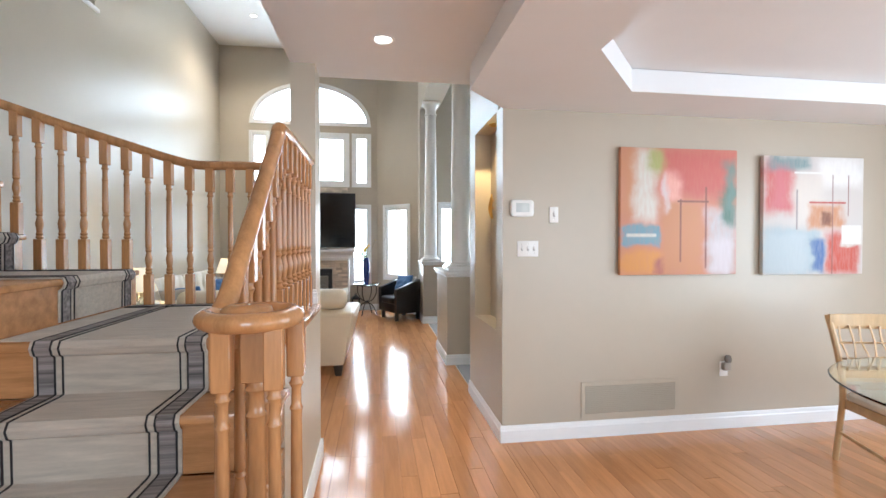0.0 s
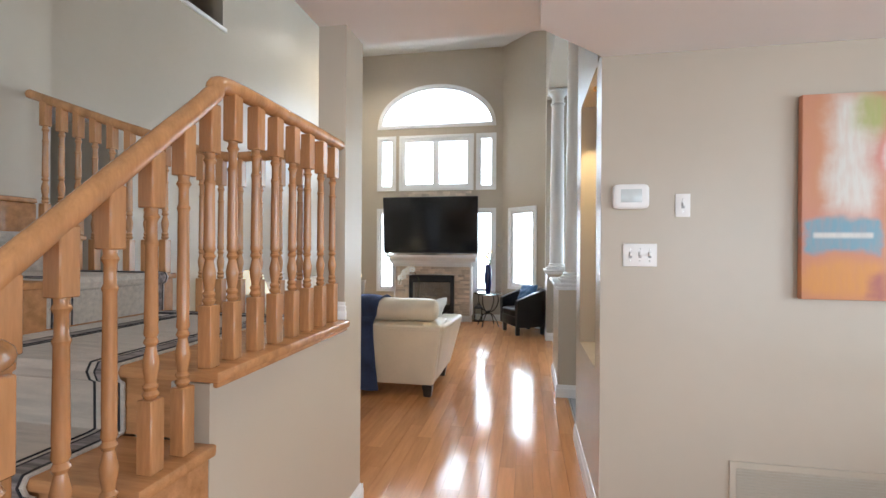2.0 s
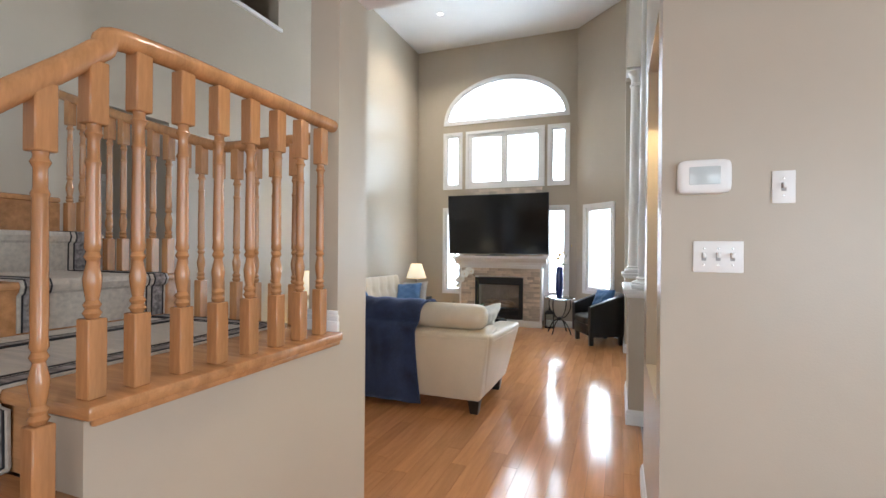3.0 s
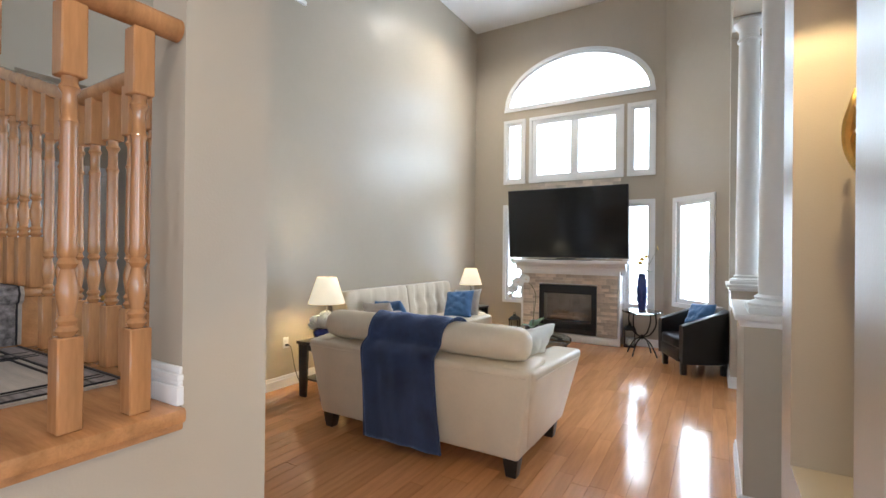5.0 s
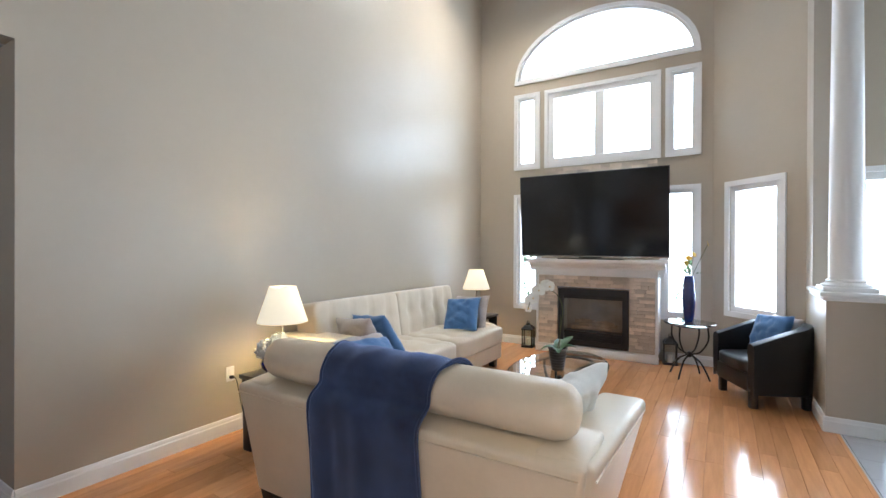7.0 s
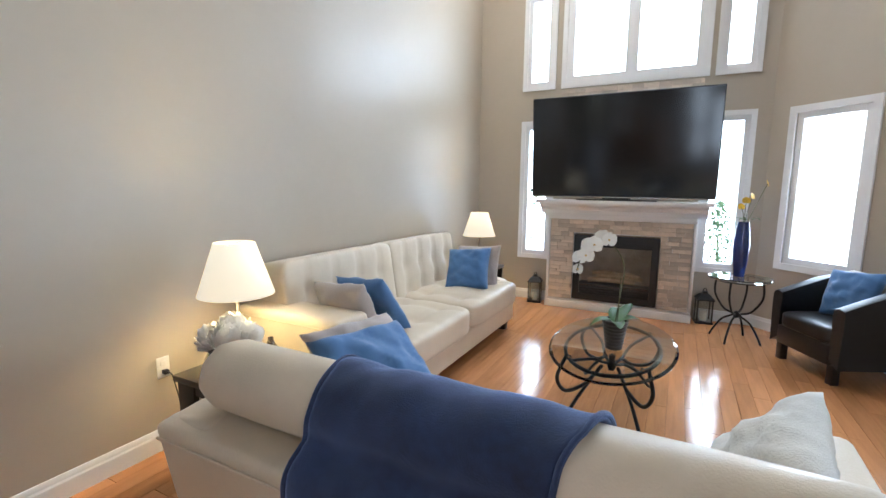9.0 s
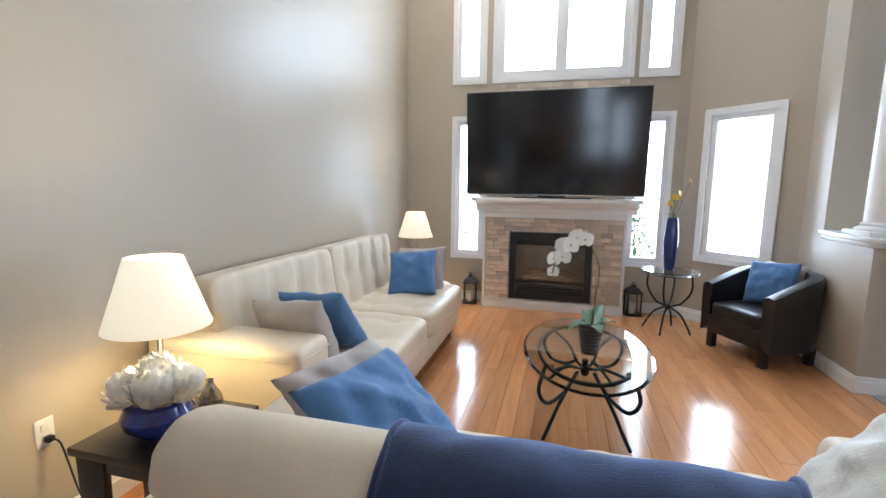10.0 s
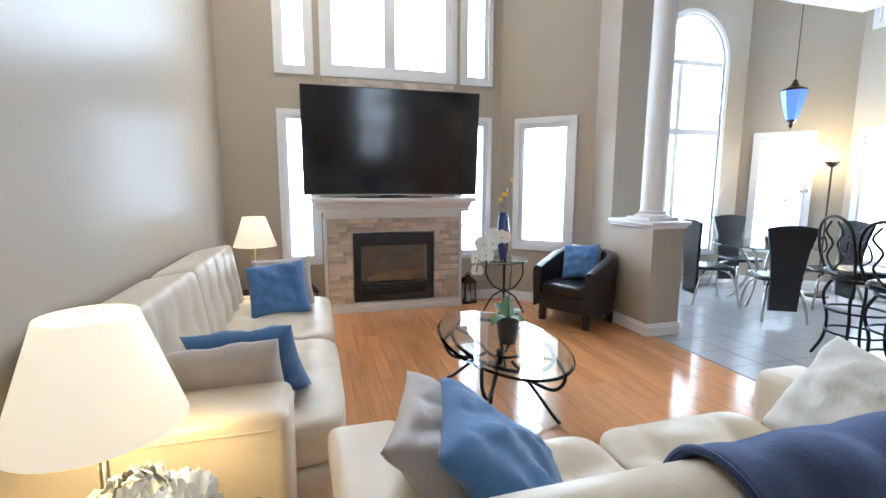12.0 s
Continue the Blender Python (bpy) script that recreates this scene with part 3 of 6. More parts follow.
rail = thing("stair_railing", (0, 0, 0), 0, "honey oak handrail with turned balusters and a volute", "railing")
RX = 0.098
rise = smooth_path([(RX - 0.012, 1.36, 1.272), (RX - 0.004, 1.41, 1.31), (RX, 1.50, 1.402), (RX, 1.75, 1.627), (RX, 2.0, 1.85), (RX, 2.07, 1.915), (RX, 2.14, 1.96), (RX, 2.6, 1.97), (RX, 3.023, 1.972)], 64)
part("handrail", handrail(rise), OAK, rail)
VX, VY = 0.192, 1.315
coil = []
for k in range(61):
    a = radians(150 + k * 8.2)
    r = 0.121 - 0.082 * (k / 60) ** 1.4
    coil.append((VX + r * math.cos(a), VY + r * math.sin(a), 1.272 + 0.014 * (k / 60) ** 2))
part("volute", tube(coil, 0.029, 14, flat=0.85), OAK, rail)
part("volute_eye", lathe([(0, 1.254), (0.115, 1.254), (0.115, 1.270), (0.05, 1.276), (0.04, 1.300), (0.02, 1.307), (0, 1.308)], 32, None, Matrix.Translation((VX, VY, 0))), OAK, rail)
for y in (2.056, 2.166, 2.295, 2.421, 2.551, 2.681, 2.811, 2.94):
    baluster(rail, RX, y, RISE * 5, (1.96 if y > 2.1 else 1.905) - RISE * 5 - 0.02)
for y, k in ((1.95, 3), (1.84, 3), (1.722, 2), (1.611, 2), (1.50, 1)):
    top = 1.85 - 0.893 * (2.0 - y)
    baluster(rail, RX, y, RISE * (k + 1), top - RISE * (k + 1) - 0.015)
for a in (20, 92, 164, 236, 308):
    baluster(rail, VX + 0.102 * math.cos(radians(a)), VY + 0.102 * math.sin(radians(a)), RISE if a in (236, 308, 20) else RISE * 2, 1.255 - (RISE if a in (236, 308, 20) else RISE * 2))
newel = baluster(rail, VX, VY, RISE, 1.255 - RISE)
newel.name, newel.scale = "newel", (1.5, 1.5, 1.0)

brail = thing("landing_railing", (0, 0, 0), 0, "honey oak railing along the back of the landing", "railing")
BY = 3.10
part("handrail", handrail(smooth_path([(-0.02, BY, 1.95), (-0.35, BY, 1.95), (-0.58, BY, 1.948), (-0.72, BY, 1.975), (-1.0, BY, 2.062), (-1.35, BY, 2.172), (-1.95, BY, 2.375)], 40)), OAK, brail)
for k in range(15):
    x = -0.16 - 0.1195 * k
    top = 1.95 if x > -0.62 else 1.95 + (-0.62 - x) * 0.322
    z = RISE * 5 if x > -0.95 else (RISE * 6 if x > -1.56 else RISE * 7)
    baluster(brail, x, BY, z, top - z - 0.02)

blk = thing("wall_base_trim", (0, 0, RISE * 5), 0, "white moulded base trim round the foot of the wall end", "trim")
for nm, d, z0, z1 in (("board", 0.018, 0, 0.045), ("bead", 0.012, 0.045, 0.056), ("moulding", 0.016, 0.056, 0.072), ("cap_moulding", 0.009, 0.072, 0.09)):
    part(nm, box(-0.02 - d, 0.13 + d * 0.7, 3.024 - d, 3.024, z0, z1, 0.003), TRIM, blk)
    part(nm, box(-0.02 - d, -0.021, 3.0245, 3.08, z0, z1, 0.003), TRIM, blk)

# ---- hall and dining wall fittings ----
def painting(name, x, z, w, h, patches, ground, label):
    """A canvas with blurred rectangles of colour, whose edges are pulled about by a brush-like warp."""
    m = bpy.data.materials.new("painted_canvas")
    m.use_nodes = True
    n, l = m.node_tree.nodes, m.node_tree.links
    b = n["Principled BSDF"]
    co, sep = n.new("ShaderNodeTexCoord"), n.new("ShaderNodeSeparateXYZ")
    warp, add, sc = n.new("ShaderNodeTexNoise"), n.new("ShaderNodeVectorMath"), n.new("ShaderNodeVectorMath")
    warp.inputs["Scale"].default_value, warp.inputs["Detail"].default_value = 7, 6
    sc.operation = "MULTIPLY_ADD"
    sc.inputs[1].default_value, sc.inputs[2].default_value = (0.16, 0, 0.12), (-0.08, 0, -0.06)
    l.new(co.outputs["Object"], warp.inputs[0])
    l.new(warp.outputs["Color"], sc.inputs[0])
    l.new(co.outputs["Object"], add.inputs[0])
    l.new(sc.outputs[0], add.inputs[1])
    l.new(add.outputs[0], sep.inputs[0])
    fine = n.new("ShaderNodeSeparateXYZ")
    l.new(co.outputs["Object"], fine.inputs[0])
    brush, mp = n.new("ShaderNodeTexNoise"), n.new("ShaderNodeMapping")
    mp.inputs["Scale"].default_value = (22, 1, 5)
    l.new(co.outputs["Object"], mp.inputs[0])
    l.new(mp.outputs[0], brush.inputs[0])
    brush.inputs["Scale"].default_value, brush.inputs["Detail"].default_value = 2.0, 5
    col = n.new("ShaderNodeRGB")
    col.outputs[0].default_value = (*ground, 1)
    last = col.outputs[0]

    def edge(axis, lo, hi, soft):
        a, c, k = n.new("ShaderNodeMapRange"), n.new("ShaderNodeMapRange"), n.new("ShaderNodeMath")
        for q, e, s in ((a, lo, 1), (c, hi, -1)):
            q.interpolation_type = "SMOOTHSTEP"
            q.inputs["From Min"].default_value, q.inputs["From Max"].default_value = (e - soft, e + soft)
            q.inputs["To Min"].default_value, q.inputs["To Max"].default_value = (0, 1) if s > 0 else (1, 0)
            l.new((fine if soft < 0.01 else sep).outputs[axis], q.inputs[0])
        k.operation = "MULTIPLY"
        l.new(a.outputs[0], k.inputs[0])
        l.new(c.outputs[0], k.inputs[1])
        return k.outputs[0]

    for x0, x1, z0, z1, soft, colour in patches:
        k, mix, br = n.new("ShaderNodeMath"), n.new("ShaderNodeMix"), n.new("ShaderNodeMath")
        k.operation = br.operation = "MULTIPLY"
        l.new(edge(0, (x0 - 0.5) * w, (x1 - 0.5) * w, soft), k.inputs[0])
        l.new(edge(2, (z0 - 0.5) * h, (z1 - 0.5) * h, soft), k.inputs[1])
        l.new(k.outputs[0], br.inputs[0])
        amp = n.new("ShaderNodeMapRange")
        amp.inputs["From Min"].default_value, amp.inputs["From Max"].default_value, amp.inputs["To Min"].default_value = 0.25, 0.6, 0.72
        l.new(brush.outputs[0], amp.inputs[0])
        l.new(amp.outputs[0], br.inputs[1])
        mix.data_type = "RGBA"
        l.new(br.outputs[0], mix.inputs[0])
        l.new(last, mix.inputs[6])
        mix.inputs[7].default_value = (*colour, 1)
        last = mix.outputs[2]
    l.new(last, b.inputs["Base Color"])
    bp = n.new("ShaderNodeBump")
    bp.inputs["Strength"].default_value, bp.inputs["Distance"].default_value = 0.25, 0.004
    l.new(brush.outputs[0], bp.inputs["Height"])
    l.new(bp.outputs[0], b.inputs["Normal"])
    b.inputs["Roughness"].default_value = 0.55
    p = thing(name, (x, DINY - 0.025, z), 0, label, "painting", "paintings on the dining wall")
    part("canvas", box(-w / 2, w / 2, -0.022, 0.014, -h / 2, h / 2, 0.004), m, p, smooth=30)
    part("stretcher", box(-w / 2 + 0.02, w / 2 - 0.02, 0.0145, 0.024, -h / 2 + 0.02, h / 2 - 0.02), DARKWOOD, p)


RED, ORG, CRM, TEAL, GREY, DRK = (0.55, 0.15, 0.13), (0.58, 0.28, 0.15), (0.68, 0.66, 0.60), (0.20, 0.36, 0.44), (0.55, 0.52, 0.53), (0.26, 0.12, 0.10)
painting("painting", 2.80, 1.70, 0.97, 0.96, [
    (0.0, 0.22, 0.45, 1.0, 0.08, ORG), (0.12, 0.30, 0.42, 1.0, 0.06, CRM), (0.34, 1.0, 0.62, 1.0, 0.07, RED), (0.34, 0.70, 0.0, 0.58, 0.06, ORG), (0.74, 1.0, 0.0, 0.52, 0.06, GREY), (0.86, 1.0, 0.4, 0.7, 0.05, (0.10, 0.20, 0.16)),
    (0.0, 0.32, 0.24, 0.40, 0.02, TEAL), (0.05, 0.30, 0.30, 0.325, 0.008, CRM), (0.0, 0.34, 0.0, 0.2, 0.06, (0.68, 0.32, 0.10)), (0.36, 0.50, 0.58, 0.80, 0.05, (0.78, 0.42, 0.36)), (0.50, 0.515, 0.1, 0.60, 0.006, DRK), (0.72, 0.735, 0.05, 0.70, 0.006, DRK), (0.48, 0.75, 0.575, 0.59, 0.005, DRK), (0.24, 0.36, 0.80, 1.0, 0.05, (0.40, 0.42, 0.16)), (0.36, 0.40, 0.50, 0.78, 0.03, (0.66, 0.58, 0.58)), (0.90, 1.0, 0.50, 0.92, 0.05, (0.17, 0.27, 0.24)), (0.78, 0.96, 0.0, 0.30, 0.05, (0.66, 0.60, 0.62)), (0.30, 0.36, 0.0, 0.14, 0.03, (0.42, 0.16, 0.14))],
    (0.58, 0.26, 0.18), "square abstract canvas in red, orange, cream and teal")
painting("painting", 3.98, 1.68, 0.92, 0.94, [
    (0.0, 0.30, 0.52, 0.95, 0.06, (0.60, 0.16, 0.15)), (0.0, 0.55, 0.0, 0.40, 0.05, (0.40, 0.50, 0.54)), (0.05, 0.45, 0.88, 1.0, 0.04, (0.22, 0.32, 0.33)), (0.55, 1.0, 0.75, 1.0, 0.06, (0.80, 0.78, 0.76)), (0.30, 0.60, 0.45, 0.85, 0.08, (0.70, 0.64, 0.58)), (0.45, 0.80, 0.40, 0.60, 0.04, ORG),
    (0.62, 0.95, 0.0, 0.36, 0.05, (0.55, 0.10, 0.07)), (0.78, 1.0, 0.25, 0.40, 0.015, CRM), (0.48, 0.60, 0.02, 0.30, 0.03, (0.10, 0.18, 0.40)), (0.68, 0.69, 0.0, 0.85, 0.006, DRK), (0.45, 0.82, 0.605, 0.62, 0.006, (0.45, 0.06, 0.05)), (0.84, 0.85, 0.5, 0.85, 0.005, DRK), (0.58, 0.68, 0.43, 0.53, 0.02, (0.25, 0.10, 0.06)), (0.32, 0.335, 0.38, 0.72, 0.006, (0.30, 0.26, 0.25)), (0.10, 0.24, 0.55, 0.92, 0.06, (0.62, 0.20, 0.22)), (0.0, 0.44, 0.02, 0.36, 0.05, (0.50, 0.57, 0.60)), (0.30, 0.62, 0.855, 0.87, 0.006, (0.80, 0.80, 0.78)), (0.78, 0.98, 0.26, 0.42, 0.008, (0.80, 0.78, 0.74))],
    (0.62, 0.58, 0.55), "square abstract canvas in pale grey, teal, red and orange")

PLATE = material("ivory_white_plastic", (0.80, 0.79, 0.77), 0.35, vary=0.02)
# Grey colour stands in for the shade inside the toggle recess.
SLOT = material("shaded_switch_slot", (0.35, 0.34, 0.33), 0.6)
LCD = material("pale_display", (0.55, 0.60, 0.60), 0.2, vary=0.05)


def switch_plate(x, z, n, label):
    w = 0.07 + 0.046 * (n - 1)
    s = thing("light_switch", (x, DINY - 0.001, z), 0, label, "light switch", "switches on the dining wall")
    part("plate", box(-w / 2, w / 2, -0.006, 0, -0.058, 0.058, 0.003), PLATE, s)
    for k in range(n):
        cx = 0.046 * (k - (n - 1) / 2)
        part("slot", box(cx - 0.0075, cx + 0.0075, -0.0068, -0.0055, -0.015, 0.015), SLOT, s)
        part("toggle", box(cx - 0.005, cx + 0.005, -0.022, -0.0069, -0.004, 0.014, 0.002), PLATE, s)
        for q in (-0.03, 0.03):
            part("screw", lathe([(0.0035, 0), (0.003, 0.0015), (0, 0.002)], 8, None, pose(cx, -0.006, q, 90)), CHROME, s)


switch_plate(1.81, 1.67, 1, "single ivory toggle switch on the beige wall")
switch_plate(1.61, 1.42, 3, "triple ivory toggle switch on the beige wall")
th = thing("thermostat", (1.56, DINY - 0.001, 1.715), 0, "white thermostat with a pale display", "thermostat")
part("body", soft_box(0.175, 0.05, 0.125, 7, 8, None, Matrix.Translation((0, -0.012, 0))), PLATE, th)
part("display", box(-0.05, 0.05, -0.039, -0.035, -0.03, 0.036, 0.002), LCD, th)
vent = thing("wall_vent", (2.43, DINY - 0.001, 0.28), 0, "beige painted return air grille low on the wall", "vent")
part("frame", loop_frame(rect(-0.37, 0.37, -0.105, 0.105), 0.03, -0.008, 0.0, 0.03), WALL, vent)
part("backing", box(-0.37, 0.37, -0.002, 0.0, -0.105, 0.105), WALL, vent)
for k in range(15):
    z = -0.1 + 0.2 * k / 14
    part("slat", prism([(-0.013, z - 0.004), (-0.003, z + 0.006), (-0.0025, z + 0.004), (-0.011, z - 0.006)], -0.37, 0.37, axis="x"), WALL, vent)
pl = thing("wall_outlet", (3.22, DINY - 0.001, 0.47), 0, "white outlet with a plug-in night light", "outlet")
part("plate", box(-0.035, 0.035, -0.006, 0, -0.058, 0.058, 0.003), PLATE, pl)
part("plug", box(-0.028, 0.03, -0.05, -0.0065, -0.005, 0.055, 0.008), material("taupe_plastic", (0.35, 0.31, 0.27), 0.4), pl)
part("lamp_head", lathe([(0.0, 0), (0.022, 0.004), (0.026, 0.03), (0.02, 0.055), (0, 0.06)], 14, None, Matrix.Translation((0.012, -0.035, 0.055))), material("smoked_plastic", (0.22, 0.20, 0.18), 0.25), pl)


def outlet(place, turn, label):
    o = thing("wall_outlet", place, turn, label, "outlet")
    part("plate", box(-0.035, 0.035, -0.006, 0, -0.058, 0.058, 0.003), PLATE, o)
    for z in (-0.022, 0.022):
        part("socket", soft_box(0.032, 0.006, 0.028, 5, 4, None, Matrix.Translation((0, -0.007, z))), PLATE, o)


cord = thing("power_cord", (LEFT, 5.685, 0.44), 0, "black lamp plug and cord hanging from the wall outlet", "cord")
part("plug", box(0.0115, 0.04, -0.014, 0.014, -0.012, 0.012, 0.004), BEZEL, cord)
part("cable", tube(smooth_path([(0.038, 0, 0), (0.075, 0.004, -0.01), (0.10, 0.01, -0.10), (0.12, 0.03, -0.25), (0.16, 0.06, -0.38), (0.22, 0.12, -0.432)], 26), 0.0035, 8), BEZEL, cord)
outlet((LEFT + 0.001, 5.685, 0.462), 90, "ivory outlet on the wall behind the end table")

LAMPGLOW = material("warm_lamp_glass", (1.0, 0.93, 0.8), 0.4, vary=0.0, emit=9.0)


def recessed(x, y, z, watts):
    r = thing("recessed_light", (x, y, z), 0, "white round recessed ceiling light", "ceiling light", "recessed ceiling lights")
    part("trim_ring", lathe([(0.045, -0.001), (0.05, -0.006), (0.062, -0.006), (0.066, -0.001), (0.045, -0.0005)], 28), TRIM, r)
    part("bulb", lathe([(0, -0.003), (0.03, -0.004), (0.044, -0.0015), (0, -0.001)], 24), LAMPGLOW, r)
    down = new("recessed_lamp", bpy.data.lights.new("recessed_lamp", "SPOT"))
    down.data.energy, down.data.color, down.data.spot_size, down.data.spot_blend, down.data.shadow_soft_size = watts, (1.0, 0.88, 0.72), radians(140), 0.8, 0.05
    down.matrix_world = look((x, y, z - 0.02), (x + 0.001, y, 0))


recessed(0.548, 2.62, HALL, 14)
recessed(-1.65, 8.70, TOP, 190)
# Extra hall lamp, added overhead where the camera never sees it.
recessed(0.55, 0.4, HALL, 14)
GOLD = material("gilt_metal", (0.75, 0.48, 0.14), 0.3, metal=1.0, vary=0.2)
fig = thing("wall_ornament", (HALLX + 0.125, 4.05, 1.80), 0, "small gilt lizard-shaped ornament on the niche back", "ornament")
part("body", tube(smooth_path([(0, 0.0, -0.12), (-0.012, 0.02, -0.06), (-0.018, 0.0, 0.0), (-0.014, -0.02, 0.05), (-0.008, -0.01, 0.1)], 20), [0.004 + 0.014 * math.sin(math.pi * min(1, (k + 2) / 22)) for k in range(21)], 10), GOLD, fig)
for z, s in ((0.03, 1), (0.03, -1), (-0.04, 1), (-0.04, -1)):
    part("leg", tube(smooth_path([(-0.012, 0, z), (-0.012, 0.035 * s, z + 0.02), (-0.006, 0.06 * s, z + 0.005)], 8), 0.006, 8), GOLD, fig)
nl = new("niche_spot", bpy.data.lights.new("niche_spot", "SPOT"))
nl.data.energy, nl.data.color, nl.data.spot_size, nl.data.shadow_soft_size = 30, (1.0, 0.72, 0.36), radians(110), 0.03
nl.matrix_world = look((HALLX + 0.075, 3.8, 2.43), (HALLX + 0.085, 3.8, 1.0))
recn = thing("niche_light", (HALLX + 0.075, 3.8, 2.459), 0, "small round brass niche downlight", "ceiling light")
part("ring", lathe([(0.03, -0.001), (0.034, -0.012), (0.045, -0.012), (0.047, -0.001)], 20), GOLD, recn)


# ---- dining set beside the hall ----
BEECH = material("pale_beech", (0.56, 0.37, 0.19), 0.35, vary=0.15, scale=4, stretch=(5, 5, 0.8))
PALESEAT = material("cream_seat_fabric", (0.66, 0.60, 0.52), 0.8, bump=0.2)


def beech_chair(x, y, turn):
    c = thing("dining_chair", (x, y, 0), turn, "pale beech dining chair with a woven slat back and cream seat", "chair")
    for s in (-1, 1):
        part("back_leg", tube(smooth_path([(0.20 * s, 0.26, 0), (0.20 * s, 0.22, 0.3), (0.205 * s, 0.2, 0.5), (0.215 * s, 0.24, 0.75), (0.225 * s, 0.31, 0.97)], 16), 0.019, 8), BEECH, c)
        part("front_leg", tube([(0.20 * s, -0.2, 0), (0.205 * s, -0.2, 0.43)], [0.015, 0.021], 8), BEECH, c)
        part("side_stretcher", tube([(0.20 * s, -0.2, 0.16), (0.20 * s, 0.23, 0.2)], 0.011, 8), BEECH, c)
        part("side_rail", box(0.19 * s - 0.011, 0.19 * s + 0.011, -0.2, 0.2, 0.37, 0.43, 0.004), BEECH, c)
    part("front_rail", box(-0.19, 0.19, -0.215, -0.19, 0.37, 0.43, 0.004), BEECH, c)
    part("seat", soft_box(0.44, 0.44, 0.06, 5, 8, None, Matrix.Translation((0, -0.01, 0.46))), PALESEAT, c)
    part("top_rail", prism([(-0.235, 0.0), (-0.12, 0.018), (0, 0.024), (0.12, 0.018), (0.235, 0.0), (0.235, 0.022), (0.12, 0.04), (0, 0.046), (-0.12, 0.04), (-0.235, 0.022)], 0.88, 0.98, bevel=0.004), BEECH, c).location = (0, 0.275, 0)
    part("lower_rail", box(-0.2, 0.2, 0.205, 0.228, 0.56, 0.61, 0.004), BEECH, c)
    for k in range(6):
        px = -0.165 + 0.066 * k
        part("slat", tube(smooth_path([(px, 0.218, 0.6), (px, 0.222 + (0.012 if k % 2 else -0.012), 0.7), (px, 0.262 - (0.012 if k % 2 else -0.012), 0.8), (px, 0.292, 0.9)], 10), 0.017, 6, flat=0.35), BEECH, c)
    for z in (0.69, 0.79):
        part("cross_slat", tube([(-0.21, 0.235 + (z - 0.69) * 0.35, z), (0.21, 0.235 + (z - 0.69) * 0.35, z)], 0.016, 6, flat=0.4), BEECH, c)
    return c


beech_chair(3.72, 2.40, -12)
dt = thing("dining_table", (3.58, 1.62, 0), 0, "round glass dining table on a pale beech pedestal", "table")
part("tabletop", lathe([(0, 0.738), (0.85, 0.738), (0.858, 0.744), (0.85, 0.75), (0, 0.75)], 64), TABLEGLASS, dt)
part("pedestal", lathe([(0.1, 0.06), (0.08, 0.2), (0.07, 0.45), (0.11, 0.68), (0.16, 0.7), (0.16, 0.737), (0, 0.737)], 24), BEECH, dt)
for a in range(4):
    part("foot", tube(smooth_path([(0.05 * math.cos(a * math.pi / 2 + 0.4), 0.05 * math.sin(a * math.pi / 2 + 0.4), 0.12), (0.2 * math.cos(a * math.pi / 2 + 0.4), 0.2 * math.sin(a * math.pi / 2 + 0.4), 0.08), (0.36 * math.cos(a * math.pi / 2 + 0.4), 0.36 * math.sin(a * math.pi / 2 + 0.4), 0.025)], 10), 0.025, 8), BEECH, dt)


# ---- fireplace ----
STONE = material("split_travertine", (0.62, 0.53, 0.44), 0.7, vary=0.2, scale=7, bump=0.5, bscale=45, island=0.28)
FIREBLACK = material("black_fireplace_steel", (0.014, 0.014, 0.015), 0.4, vary=0.2)
LOGS = material("ceramic_logs", (0.46, 0.31, 0.20), 0.85, vary=0.4, scale=12, bump=0.5)
FIREBACK = material("warm_firebrick", (0.36, 0.28, 0.22), 0.9, vary=0.2, scale=9)
fp = thing("fireplace", (0, 0, 0), 0, "gas fireplace in split stone with a white mantel", "fireplace")
FY = 9.80
core = box(-1.60, -1.32, FY + 0.03, FIRE - 0.003, 0, 1.16)
box(-0.38, -0.07, FY + 0.03, FIRE - 0.003, 0, 1.16, bm=core)
box(-1.32, -0.38, FY + 0.03, FIRE - 0.003, 0.92, 1.16, bm=core)
box(-1.32, -0.38, FY + 0.03, FIRE - 0.003, 0, 0.12, bm=core)
part("core", core, TRIM, fp, smooth=None)
part("hearth_board", box(-1.64, -0.03, FY - 0.015, FY + 0.029, 0, 0.085, 0.004), TRIM, fp)
part("hearth_moulding", box(-1.632, -0.038, FY - 0.006, FY + 0.029, 0.085, 0.115, 0.006), TRIM, fp)
part("mantel_shelf", box(-1.76, 0.09, FY - 0.16, FIRE - 0.004, 1.27, 1.315, 0.006), TRIM, fp)
part("mantel_crown", prism([(FY - 0.125, 1.27), (FY - 0.12, 1.255), (FY - 0.06, 1.235), (FY - 0.045, 1.205), (FY - 0.02, 1.195), (FY - 0.02, 1.15), (FY + 0.05, 1.15), (FY + 0.05, 1.27)], -1.72, 0.05, axis="x"), TRIM, fp, smooth=30)
part("frieze", box(-1.63, -0.04, FY - 0.012, FY + 0.05, 1.085, 1.149, 0.003), TRIM, fp)
for x0, x1 in ((-1.635, -1.603), (-0.067, -0.035)):
    part("side_trim", box(x0, x1, FY - 0.004, FIRE - 0.004, 0.116, 1.084, 0.003), TRIM, fp)
surround = part("stone_surround", box(-1.60, -1.33, FY + 0.022, FY + 0.0295, 0.116, 1.084), STONE, fp, "cream and tan split stone strips")
random.seed(5)
stones = {}
z = 0.118
